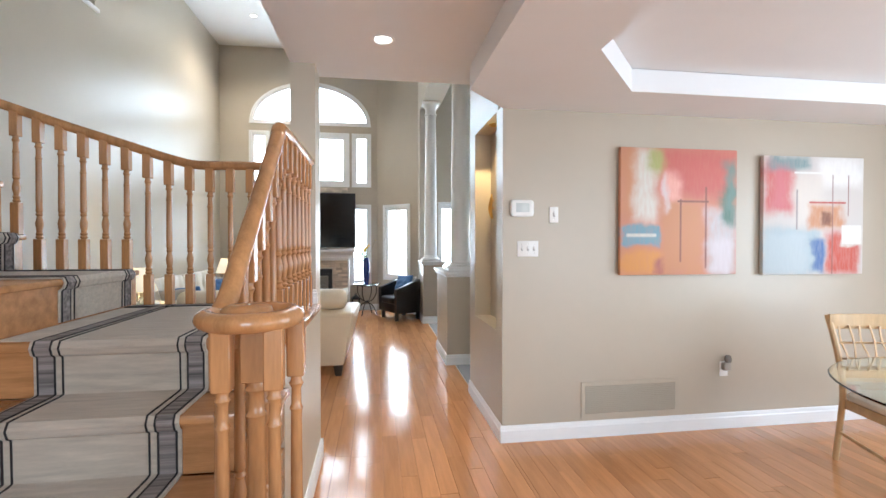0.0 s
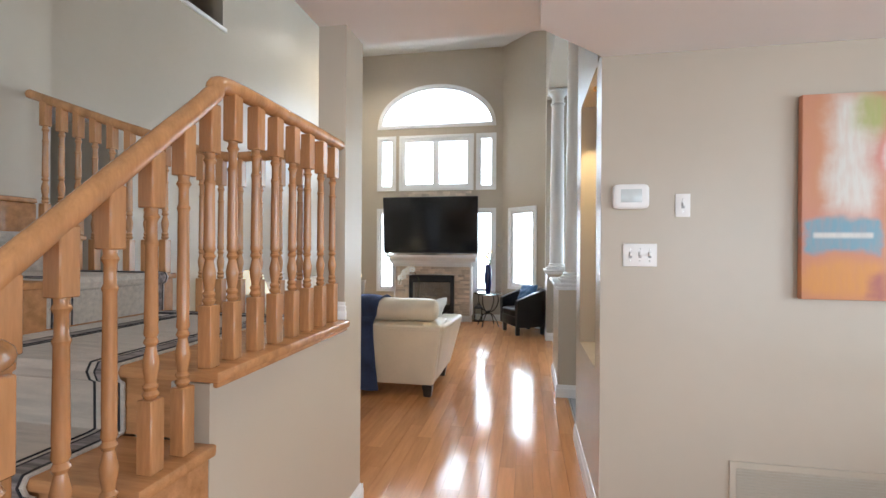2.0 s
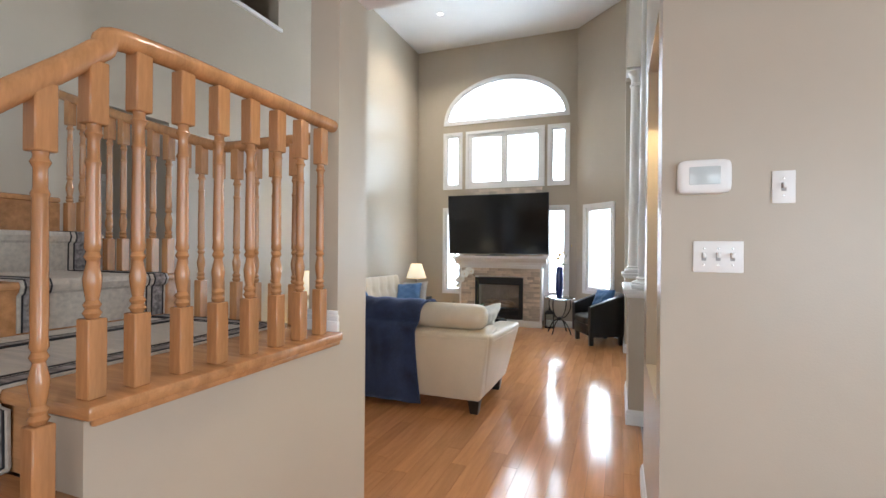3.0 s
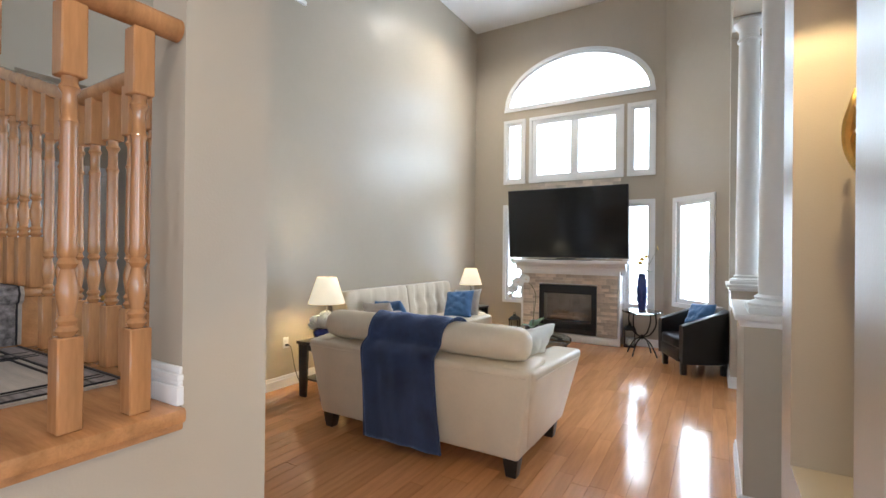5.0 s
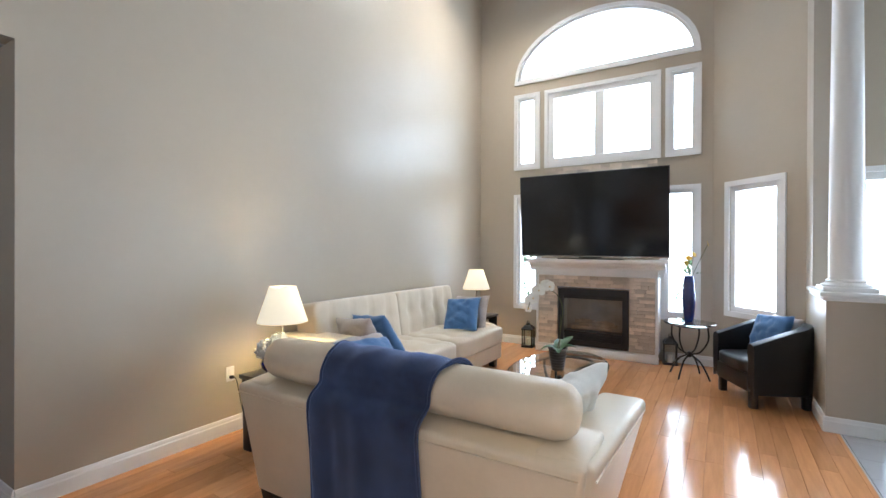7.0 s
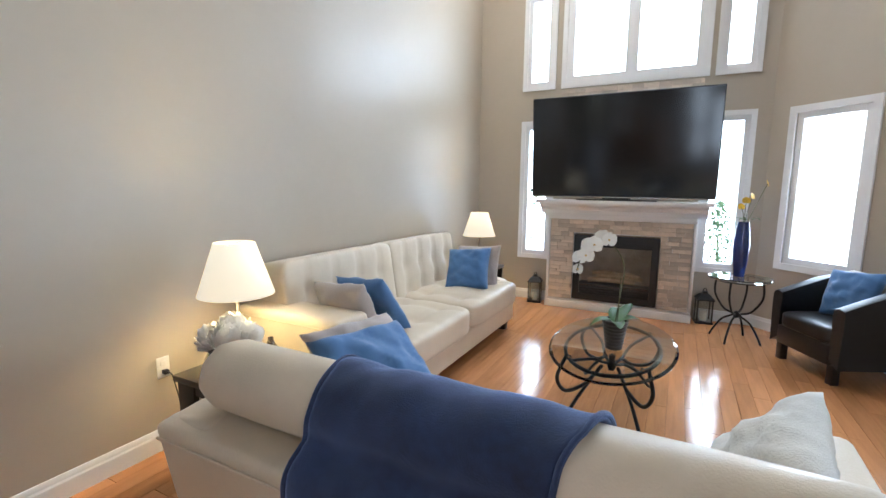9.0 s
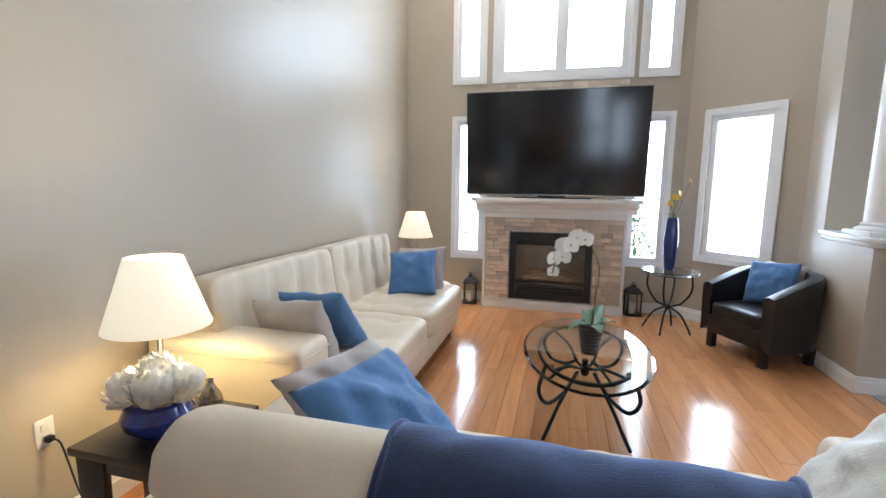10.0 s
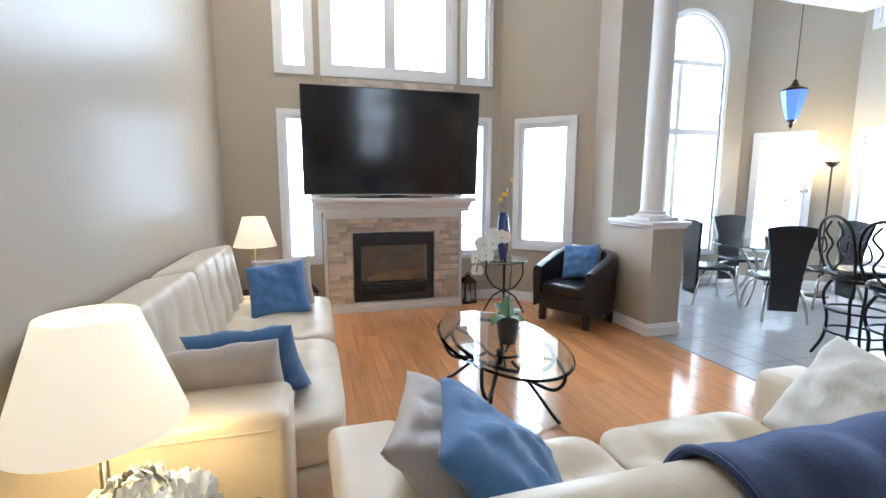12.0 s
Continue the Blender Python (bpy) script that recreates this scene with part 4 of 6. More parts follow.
while z < 1.075:
    h = random.choice((0.034, 0.046, 0.046, 0.052))
    x = -1.598
    while x < -0.075:
        w = random.choice((0.09, 0.13, 0.17, 0.21))
        x1 = min(x + w, -0.072)
        if -0.072 - x1 < 0.05:
            x1 = -0.072
        spans = [(x, x1)]
        if z + h > 0.118 and z < 0.915:
            spans = []
            if x < -1.325:
                spans.append((x, min(x1, -1.322)))
            if x1 > -0.375:
                spans.append((max(x, -0.378), x1))
        for a, b in spans:
            if b - a < 0.012:
                continue
            key = (round(b - a, 2), h, random.choice((0.012, 0.018, 0.025)))
            if key not in stones:
                stones[key] = mesh_of("stone", box(-(b - a) / 2 + 0.0012, (b - a) / 2 - 0.0012, -key[2], 0.012, 0.001, h - 0.001, 0.003, 1), STONE)
            s = new("stone", stones[key])
            s.parent = surround
            s.location = ((a + b) / 2, FY + 0.008, z)
        x = x1
    z += h
upper = thing("stone_panel", (0, 0, 0), 0, "tan split stone strip above the television", "stone panel")
for k in range(2):
    x = -1.60
    while x < -0.12:
        w = random.choice((0.12, 0.16, 0.2))
        part("stone", box(x + 0.001, min(x + w, -0.08) - 0.001, FIRE - random.choice((0.02, 0.028)), FIRE - 0.001, 2.53 + 0.052 * k, 2.58 + 0.052 * k, 0.003, 1), STONE, upper)
        x += w
ins = part("firebox", loop_frame(rect(-1.30, -0.40, 0.14, 0.895), 0.012, FY - 0.012, FY + 0.02, 0.075), FIREBLACK, fp, "black steel gas insert")
lv = part("louvre_panel", box(-1.23, -0.47, FY + 0.012, FY + 0.02, 0.14, 0.30), FIREBLACK, fp)
for zz in (0.165, 0.195, 0.225, 0.255, 0.285, 0.80, 0.825):
    part("louvre", prism([(FY - 0.008, zz), (FY + 0.012, zz + 0.012), (FY + 0.012, zz + 0.018), (FY - 0.008, zz + 0.006)], -1.235, -0.465, axis="x"), FIREBLACK, fp)
part("hood", box(-1.24, -0.46, FY - 0.005, FY + 0.02, 0.77, 0.835, 0.003), FIREBLACK, fp)
back = box(-1.25, -0.45, FIRE - 0.04, FIRE - 0.02, 0.14, 0.90)
part("fire_back", back, FIREBACK, fp)
part("fire_floor", box(-1.25, -0.45, FY + 0.021, FIRE - 0.041, 0.28, 0.32), FIREBLACK, fp)
for x0, y0, x1, y1, z0, r in ((-1.15, 9.90, -0.62, 9.93, 0.36, 0.03), (-1.05, 9.95, -0.55, 9.90, 0.41, 0.027), (-1.10, 9.88, -0.85, 9.97, 0.45, 0.022), (-0.82, 9.96, -0.58, 9.88, 0.44, 0.02)):
    part("log", tube([(x0, y0, z0), ((x0 + x1) / 2, (y0 + y1) / 2 + 0.01, z0 + 0.012), (x1, y1, z0 - 0.005)], [r, r * 1.1, r * 0.9], 10), LOGS, fp)
fg = part("fire_glass", box(-1.235, -0.465, FY + 0.004, FY + 0.008, 0.30, 0.77), GLASS, fp, smooth=None)
fg.visible_shadow = False

# ---- television ----
tv = thing("television", (-0.863, 9.72, 1.317), -0.8, "large black flat television standing on the mantel", "television")
tilt = pose(0, 0, 0.03, 4.2, 0, 0)
panel = part("panel", box(-0.965, 0.965, -0.018, 0.03, 0, 1.13, 0.006), BEZEL, tv, at=tilt)
part("screen", box(-0.953, 0.953, -0.0205, -0.017, 0.022, 1.118), SCREEN, panel, "dark glossy screen")
part("bezel_edge", box(-0.965, 0.965, -0.022, -0.019, 0, 0.012, 0.001), CHROME, panel)
part("housing", soft_box(1.5, 0.06, 0.7, 6, 6, None, Matrix.Translation((0, 0.05, 0.5))), BEZEL, panel)
part("foot", box(-0.42, 0.42, -0.08, 0.11, 0.0, 0.012, 0.004), BEZEL, tv)
part("neck", box(-0.15, 0.15, 0.0, 0.03, 0.0125, 0.08, 0.004), BEZEL, tv)

# ---- seating ----
LEG = DARKWOOD


def seat_block(w, d, h, tufts, seam=0.012):
    """A leather cushion with tufted hollows and soft edges."""
    def dent(x, y, z):
        if z > 0:
            for tx, ty in tufts:
                q = ((x - tx) / 0.09) ** 2 + ((y - ty) / 0.09) ** 2
                z -= 0.022 * math.exp(-q)
                z -= 0.010 * math.exp(-((x - tx) / 0.025) ** 2) * math.exp(-((y - ty) / 0.22) ** 2)
                z -= 0.008 * math.exp(-((y - ty) / 0.025) ** 2) * math.exp(-((x - tx) / 0.3) ** 2)
            z += 0.008 * noise.noise(Vector((x * 5, y * 5, 1)))
        return x, y, z
    return soft_box(w, d, h, 7, 26, dent=dent)


LOVE = (-0.695, 5.535, 0), 0
love = thing("loveseat", *LOVE, "cream leather loveseat with a bolster back on dark wooden feet", "sofa")


def flared(lo, hi, bevel):
    """A padded block between a lower and an upper outline."""
    made = bmesh.new()
    lo, hi = [made.verts.new(v) for v in lo], [made.verts.new(v) for v in hi]
    made.faces.new(lo)
    made.faces.new(hi)
    for i in range(4):
        made.faces.new((lo[i - 1], lo[i], hi[i], hi[i - 1]))
    bmesh.ops.recalc_face_normals(made, faces=made.faces)
    bmesh.ops.bevel(made, geom=made.edges[:], offset=bevel, segments=4, affect="EDGES", profile=0.5)
    return made


part("back", flared(((-0.855, -0.42, 0.12), (0.855, -0.42, 0.12), (0.855, -0.14, 0.12), (-0.855, -0.14, 0.12)), ((-0.95, -0.485, 0.71), (0.95, -0.485, 0.71), (0.95, -0.16, 0.745), (-0.95, -0.16, 0.745)), 0.024), LEATHER, love)
part("base", box(-0.86, 0.86, -0.16, 0.53, 0.12, 0.30, 0.02, 3), LEATHER, love)
part("seam", tube([(-0.928, -0.486, 0.668), (0.928, -0.486, 0.668)], 0.0045, 8), LEATHER, love)
for s in (-1, 1):
    part("arm", flared(((0.855 * s, -0.30, 0.12), (0.87 * s, 0.50, 0.12), (0.70 * s, 0.50, 0.12), (0.68 * s, -0.30, 0.12)), ((0.975 * s, -0.46, 0.712), (1.02 * s, 0.54, 0.69), (0.77 * s, 0.54, 0.69), (0.74 * s, -0.46, 0.735)), 0.045), LEATHER, love)
    part("arm_seam", tube([(0.972 * s, -0.42, 0.655), (1.004 * s, 0.49, 0.635)], 0.004, 8), LEATHER, love)
    cx = 0.372 * s
    part("seat_cushion", join(None, seat_block(0.742, 0.76, 0.20, [(-0.19, -0.12), (0.19, -0.12), (-0.19, 0.16), (0.19, 0.16)]), Matrix.Translation((cx, 0.21, 0.405))), LEATHER, love, smooth=0)
    part("back_cushion", soft_box(0.74, 0.17, 0.36, 5, 12, None, pose(cx, -0.13, 0.60, -10)), LEATHER, love, smooth=0)
    for y in (-0.36, 0.40):
        part("foot", flared(((-0.035, -0.032, 0), (0.035, -0.032, 0), (0.035, 0.032, 0), (-0.035, 0.032, 0)), ((-0.052, -0.048, 0.12), (0.052, -0.048, 0.12), (0.052, 0.048, 0.12), (-0.052, 0.048, 0.12)), 0.005), LEG, love).location = (0.795 * s, y, 0)
rr, ry, rz = 0.118, -0.30, 0.838


def bolster(half, r):
    """A stuffed leather roll with puckered, slightly domed ends."""
    made = bmesh.new()
    rings = []
    n = 34
    for x, k in ((-half - 0.012, 0.04), (-half - 0.010, 0.34), (-half + 0.002, 0.66), (-half + 0.028, 0.88), (-half + 0.075, 0.985), (-half + 0.16, 1.0), (-0.55, 1.01), (-0.28, 1.0), (0.0, 0.99), (0.28, 1.0), (0.55, 1.01), (half - 0.16, 1.0), (half - 0.075, 0.985), (half - 0.028, 0.88), (half - 0.002, 0.66), (half + 0.010, 0.34), (half + 0.012, 0.04)):
        ring = []
        for q in range(n):
            a = 2 * math.pi * q / n
            w = 1 + (0.022 * math.sin(a * 9 + x * 3) if 0.5 < k < 0.99 else 0.0) + 0.012 * noise.noise(Vector((x * 3, math.cos(a), math.sin(a))))
            ring.append(made.verts.new((x, r * k * w * math.cos(a), r * k * w * math.sin(a) * 0.96)))
        rings.append(ring)
    for a, b in zip(rings, rings[1:]):
        for q in range(n):
            made.faces.new((a[q], a[(q + 1) % n], b[(q + 1) % n], b[q]))
    made.faces.new(rings[0])
    made.faces.new(rings[-1])
    return made


part("bolster", bolster(0.865, rr), LEATHER, love, smooth=0).location = (0.01, ry, rz)

throw = thing("throw_blanket", *LOVE, "navy blue plush throw draped over the loveseat back", "blanket")
prof = smooth_path([(-0.492, 0.065, 0), (-0.494, 0.25, 0), (-0.499, 0.48, 0), (-0.508, 0.68, 0), (-0.486, 0.742, 0), (-0.436, 0.79, 0), (-0.434, 0.855, 0), (-0.40, 0.925, 0), (-0.345, 0.962, 0), (-0.28, 0.97, 0), (-0.22, 0.942, 0), (-0.172, 0.875, 0), (-0.15, 0.80, 0), (-0.06, 0.72, 0), (-0.01, 0.56, 0), (0.08, 0.51, 0), (0.16, 0.505, 0)], 68)


def throw_edge(u, right):
    wob = 0.006 * math.sin(u * 19 + (2 if right else 0))
    if right:
        return 0.325 - 0.05 * math.sin(math.pi * min(1, u / 0.5)) + 0.10 * max(0, u - 0.42) / 0.58 + wob
    return -0.335 - 0.02 * math.sin(math.pi * min(1, u / 0.5)) + 0.02 * max(0, u - 0.5) + wob


made = bmesh.new()
rows = []
for i, q in enumerate(prof):
    u = i / (len(prof) - 1)
    x0, x1 = throw_edge(u, False), throw_edge(u, True)
    row = []
    for j in range(37):
        v = j / 36
        w = 0.004 * math.sin(v * 17 + u * 3) + 0.016 * abs(noise.noise(Vector((v * 3, u * 5, 2)))) + 0.006 * noise.noise(Vector((v * 9, u * 14, 5)))
        row.append(made.verts.new((x0 + (x1 - x0) * v, q.x - (w if u < 0.3 else 0), q.y + (w if u >= 0.3 else 0))))
    rows.append(row)
for a, b in zip(rows, rows[1:]):
    for j in range(36):
        made.faces.new((a[j], a[j + 1], b[j + 1], b[j]))
tb = part("cloth", made, NAVY, throw, smooth=0)
sol = tb.modifiers.new("thick", "SOLIDIFY")
sol.thickness, sol.offset = 0.012, -1.0
for right in (False, True):
    part("hem", tube([(throw_edge(i / (len(prof) - 1), right), q.x - (0.004 if i < 20 else 0), q.y + 0.003) for i, q in enumerate(prof)], 0.0075, 8), NAVY, throw)

sofa = thing("sofa", (-2.13, 7.45, 0), 0, "cream tufted leather sofa along the wall on dark feet", "sofa")
part("base", box(-0.46, 0.46, -1.03, 1.22, 0.11, 0.30, 0.025, 3), LEATHER, sofa)
for k, (y0, y1) in enumerate(((-1.02, 0.10), (0.10, 1.24))):
    part("seat_cushion", join(None, seat_block(0.78, y1 - y0, 0.23, [(x, y) for x in (-0.17, 0.17) for y in (-0.36, 0.0, 0.36)]), Matrix.Translation((0.13, (y0 + y1) / 2, 0.405))), LEATHER, sofa, smooth=0)


def back_dent(tufts):
    def dent(x, y, z):
        if x > 0:
            for ty, tz in tufts:
                q = ((y - ty) / 0.07) ** 2 + ((z - tz) / 0.07) ** 2
                x -= 0.022 * math.exp(-q) + 0.007 * math.exp(-((y - ty) / 0.02) ** 2)
        return x, y, z
    return dent


for y0, y1 in ((-1.17, 0.028), (0.022, 1.19)):
    w = y1 - y0
    part("back_cushion", soft_box(0.27, w, 0.62, 14, 30, None, pose(-0.33, (y0 + y1) / 2, 0.66, 0, -9, 0), back_dent([(w * (q - 0.5), t) for q in (0.17, 0.39, 0.61, 0.83) for t in (0.08, -0.14)])), LEATHER, sofa, smooth=0)
part("arm", box(-0.52, 0.31, -1.32, -1.02, 0.11, 0.715, 0.045, 4), LEATHER, sofa)
part("arm_seam", tube([(-0.48, -1.3205, 0.662), (0.26, -1.3205, 0.662), (0.30, -1.30, 0.662), (0.3105, -1.27, 0.662), (0.3105, -1.04, 0.662)], 0.0035, 8), LEATHER, sofa)
part("end_panel", soft_box(0.90, 0.16, 0.42, 6, 10, None, Matrix.Translation((-0.05, 1.22, 0.315))), LEATHER, sofa, smooth=0)
for x in (-0.40, 0.36):
    for y in (-1.12, 1.18):
        part("foot", prism([(-0.04, -0.04), (0.04, -0.04), (0.04, 0.04), (-0.04, 0.04)], 0, 0.115, bevel=0.006), LEG, sofa).location = (x, y, 0)


def cushion(mat, place, rx, rz, spin, size, thick, seed, label):
    c = part("throw_pillow", pillow(size, thick, seed), mat, None, label, smooth=0, at=pose(*place, 0, 0, rz) @ pose(0, 0, 0, rx, 0, 0) @ pose(0, 0, 0, 0, 0, spin))
    return tagged(c, "", "pillow", "throw pillows on the seating")


def cornered(mat, corner, along_top, along_side, size, thick, seed, label):
    """A pillow with one corner at a point and two edges along two directions."""
    u = Vector(along_top).normalized()
    v = Vector(along_side)
    v = (v - u * v.dot(u)).normalized()
    w = u.cross(v)
    m = Matrix((u, v, w)).transposed().to_4x4()
    m.translation = Vector(corner) + (u + v) * size / 2
    c = part("throw_pillow", pillow(size, thick, seed), mat, None, label, smooth=0, at=m)
    return tagged(c, "", "pillow", "throw pillows on the seating")


cornered(TAUPE, (-1.77, 8.53, 0.885), (-0.46, -0.03, -0.03), (0.05, -0.15, -0.33), 0.46, 0.12, 1, "taupe satin throw pillow behind a blue one")
cornered(BLUE, (-1.823, 8.40, 0.872), (-0.458, -0.05, -0.046), (0.06, -0.19, -0.31), 0.44, 0.14, 2, "blue cotton throw pillow at the sofa end")
cornered(TAUPE, (-1.87, 6.43, 0.872), (-0.40, 0.03, -0.035), (0.09, 0.12, -0.31), 0.43, 0.15, 3, "taupe satin throw pillow leaning on the sofa arm")
cornered(BLUE, (-1.828, 6.566, 0.88), (-0.465, 0.08, -0.041), (0.072, 0.20, -0.32), 0.45, 0.12, 4, "blue cotton throw pillow leaning on the sofa arm")
cornered(TAUPE, (-1.44, 6.047, 0.855), (-0.153, -0.443, -0.013), (0.29, -0.15, -0.28), 0.45, 0.13, 5, "taupe satin throw pillow on the loveseat corner")
cornered(BLUE, (-1.345, 5.982, 0.848), (-0.126, -0.447, 0.008), (0.30, -0.16, -0.28), 0.46, 0.14, 6, "blue cotton throw pillow on the loveseat")
cornered(IVORY, (0.165, 5.83, 0.905), (-0.25, 0.07, -0.36), (0.02, -0.36, 0.06), 0.44, 0.15, 7, "ivory fabric throw pillow at the loveseat arm")

# ---- armchair ----
chair = thing("armchair", (1.01, 8.905, 0), -64, "black leather tub armchair on dark block feet", "armchair")
made = bmesh.new()
rings = []
N = 36
for i in range(N + 1):
    u = i / N * 2 - 1
    if abs(u) > 0.45:
        k = (abs(u) - 0.45) / 0.55
        x, y = 0.315 * (1 if u > 0 else -1), 0.05 - 0.36 * k
        nx, ny = (1 if u > 0 else -1), 0
    else:
        a = u / 0.45 * math.pi / 2
        x, y = 0.315 * math.sin(a), 0.05 + 0.25 * math.cos(a)
        nx, ny = math.sin(a), math.cos(a)
    top = 0.77 - 0.17 * min(1, max(0, (abs(u) - 0.25) / 0.75)) ** 1.1
    t = 0.045
    prof = [(-t, 0.20), (t, 0.14), (t + 0.012, 0.45), (t + 0.012, top - 0.05), (t, top - 0.015), (0, top), (-t, top - 0.015), (-t - 0.008, top - 0.06), (-t, 0.42)]
    rings.append([made.verts.new((x + nx * d, y + ny * d, z)) for d, z in prof])
for a, b in zip(rings, rings[1:]):
    for k in range(9):
        made.faces.new((a[k], a[(k + 1) % 9], b[(k + 1) % 9], b[k]))
made.faces.new(rings[0])
made.faces.new(rings[-1])
part("tub", made, BLACKLEATHER, chair, smooth=50)
part("seat_base", box(-0.275, 0.275, -0.32, 0.22, 0.15, 0.31, 0.015), BLACKLEATHER, chair)
part("seat_cushion", soft_box(0.54, 0.56, 0.14, 6, 12, None, Matrix.Translation((0, -0.06, 0.37))), BLACKLEATHER, chair, smooth=0)
for x in (-0.27, 0.27):
    for y in (-0.26, 0.20):
        part("foot", box(x - 0.03, x + 0.03, y - 0.03, y + 0.03, 0, 0.155, 0.004), DARKWOOD, chair)
cushion(BLUE, (1.05, 8.94, 0.635), 68, -50, 5, 0.40, 0.13, 8, "blue cotton throw pillow on the black armchair")
cushion(TAUPE, (1.145, 9.02, 0.625), 70, -58, 0, 0.38, 0.10, 9, "taupe pillow tucked behind a blue one")

# ---- lamps and end tables ----
SHADE = material("lit_cream_lampshade", (0.92, 0.80, 0.58), 0.8, vary=0.02, emit=0.55, bump=0.1, bscale=300)


def table_lamp(x, y, z):
    l = thing("table_lamp", (x, y, z), 0, "lit table lamp with a cream cone shade on a steel stem", "lamp", "table lamps")
    part("base", lathe([(0, 0), (0.085, 0), (0.088, 0.008), (0.06, 0.022), (0.02, 0.035), (0.012, 0.05), (0, 0.05)], 28), CHROME, l)
    part("stem", lathe([(0.011, 0.05), (0.011, 0.16), (0.017, 0.165), (0.017, 0.18), (0.011, 0.185), (0.011, 0.40), (0.016, 0.41), (0.016, 0.46), (0, 0.46)], 16), CHROME, l)
    part("shade", lathe([(0.183, 0.350), (0.187, 0.350), (0.099, 0.618), (0.096, 0.618), (0.183, 0.350)], 40, caps=False), SHADE, l, smooth=0)
    part("bulb", lathe([(0, 0.46), (0.018, 0.47), (0.032, 0.50), (0.03, 0.53), (0.012, 0.55), (0, 0.552)], 16), LAMPGLOW, l)
    for a in range(3):
        part("spider", tube([(0, 0, 0.612), (0.1 * math.cos(a * 2.1), 0.1 * math.sin(a * 2.1), 0.612)], 0.002, 6), CHROME, l)
    li = new("lamp_light", bpy.data.lights.new("lamp_light", "POINT"))
    li.data.energy, li.data.color, li.data.shadow_soft_size = 31, (1.0, 0.75, 0.34), 0.05
    li.location = (x, y, z + 0.50)


def end_table(x0, x1, y0, y1, label):
    t = thing("end_table", ((x0 + x1) / 2, (y0 + y1) / 2, 0), 0, label, "end table", "end tables")
    w, d = (x1 - x0) / 2, (y1 - y0) / 2
    part("top", box(-w, w, -d, d, 0.515, 0.545, 0.004), DARKWOOD, t)
    part("shelf", box(-w + 0.05, w - 0.05, -d + 0.045, d - 0.045, 0.16, 0.18, 0.003), DARKWOOD, t)
    for sx in (-1, 1):
        for sy in (-1, 1):
            part("leg", prism([(sx * (w - 0.115), 0), (sx * (w - 0.03), 0), (sx * (w - 0.012), 0.514), (sx * (w - 0.135), 0.514)], sy * (d - 0.03) - 0.014, sy * (d - 0.03) + 0.014, axis="y", bevel=0.003), DARKWOOD, t)
    for sy in (-1, 1):
        part("apron", box(-w + 0.137, w - 0.137, sy * (d - 0.03) - 0.008, sy * (d - 0.03) + 0.008, 0.46, 0.514), DARKWOOD, t)


end_table(-2.33, -1.90, 5.53, 5.97, "dark wooden end table between sofa and loveseat")
end_table(-2.50, -2.02, 8.86, 9.34, "dark wooden end table at the far end of the sofa")
table_lamp(-2.225, 5.83, 0.545)
table_lamp(-2.26, 9.12, 0.545)

PETAL = material("white_petals", (0.88, 0.87, 0.82), 0.6, vary=0.05, scale=14)
COBALT = material("cobalt_glazed_bowl", (0.02, 0.035, 0.22), 0.12, vary=0.8, scale=9, coat=0.6)
SILVER = material("hammered_bronze_glaze", (0.28, 0.24, 0.19), 0.25, metal=0.8, vary=0.4, bump=1.0, bscale=60)


def rose(r, seed):
    """A full round bloom: cupped, ruffled petals that overlap over a ball."""
    rnd = random.Random(seed)
    made = bmesh.new()
    bmesh.ops.create_uvsphere(made, u_segments=12, v_segments=8, radius=r * 0.78)
    count = 44
    for k in range(count):
        z = 1 - 1.55 * (k + 0.5) / count
        a = k * 2.39996 + rnd.uniform(-0.2, 0.2)
        way = Vector((math.cos(a) * math.sqrt(1 - z * z), math.sin(a) * math.sqrt(1 - z * z), z))
        side = way.cross(Vector((0.1, 0.2, 1))).normalized()
        up = side.cross(way)
        wide, reach = rnd.uniform(0.34, 0.50), r * rnd.uniform(0.88, 1.12)
        grid = []
        for i in range(6):
            row = []
            for j in range(6):
                u, v = j / 2.5 - 1, i / 2.5 - 1
                q = (way + side * u * wide * (1 - 0.18 * v * v) + up * v * wide).normalized()
                lift = 0.74 + 0.30 * ((v + 1) / 2) ** 1.5 + 0.09 * math.sin(6 * u + 1.7 * k) * max(0, v) - 0.10 * u * u * (1 - v) / 2
                row.append(made.verts.new(q * reach * lift))
            grid.append(row)
        for i in range(5):
            for j in range(5):
                made.faces.new((grid[i][j], grid[i][j + 1], grid[i + 1][j + 1], grid[i + 1][j]))
    return made


bowl = thing("flower_bowl", (-2.105, 5.69, 0.545), 0, "cobalt blue glazed bowl full of white artificial blooms", "vase")
part("bowl", lathe([(0, 0), (0.05, 0), (0.055, 0.006), (0.108, 0.05), (0.118, 0.085), (0.1, 0.122), (0.07, 0.135), (0.066, 0.13), (0.085, 0.115), (0.095, 0.085), (0.05, 0.015), (0, 0.012)], 32), COBALT, bowl)
for k, (x, y, z, tx, ty) in enumerate(((-0.075, -0.03, 0.165, 25, -38), (0.03, -0.045, 0.185, 24, 16), (0.075, 0.03, 0.175, -15, 32), (-0.03, 0.065, 0.18, -28, -14), (0.0, 0.005, 0.215, 0, 0), (-0.10, 0.03, 0.15, -10, -55))):
    part("bloom", join(None, rose(0.076, k), pose(x, y, z, tx, ty, k * 40)), PETAL, bowl, smooth=0)
sv = thing("bud_vase", (-2.06, 5.89, 0.545), 0, "small hammered bronze-glazed bud vase", "vase")
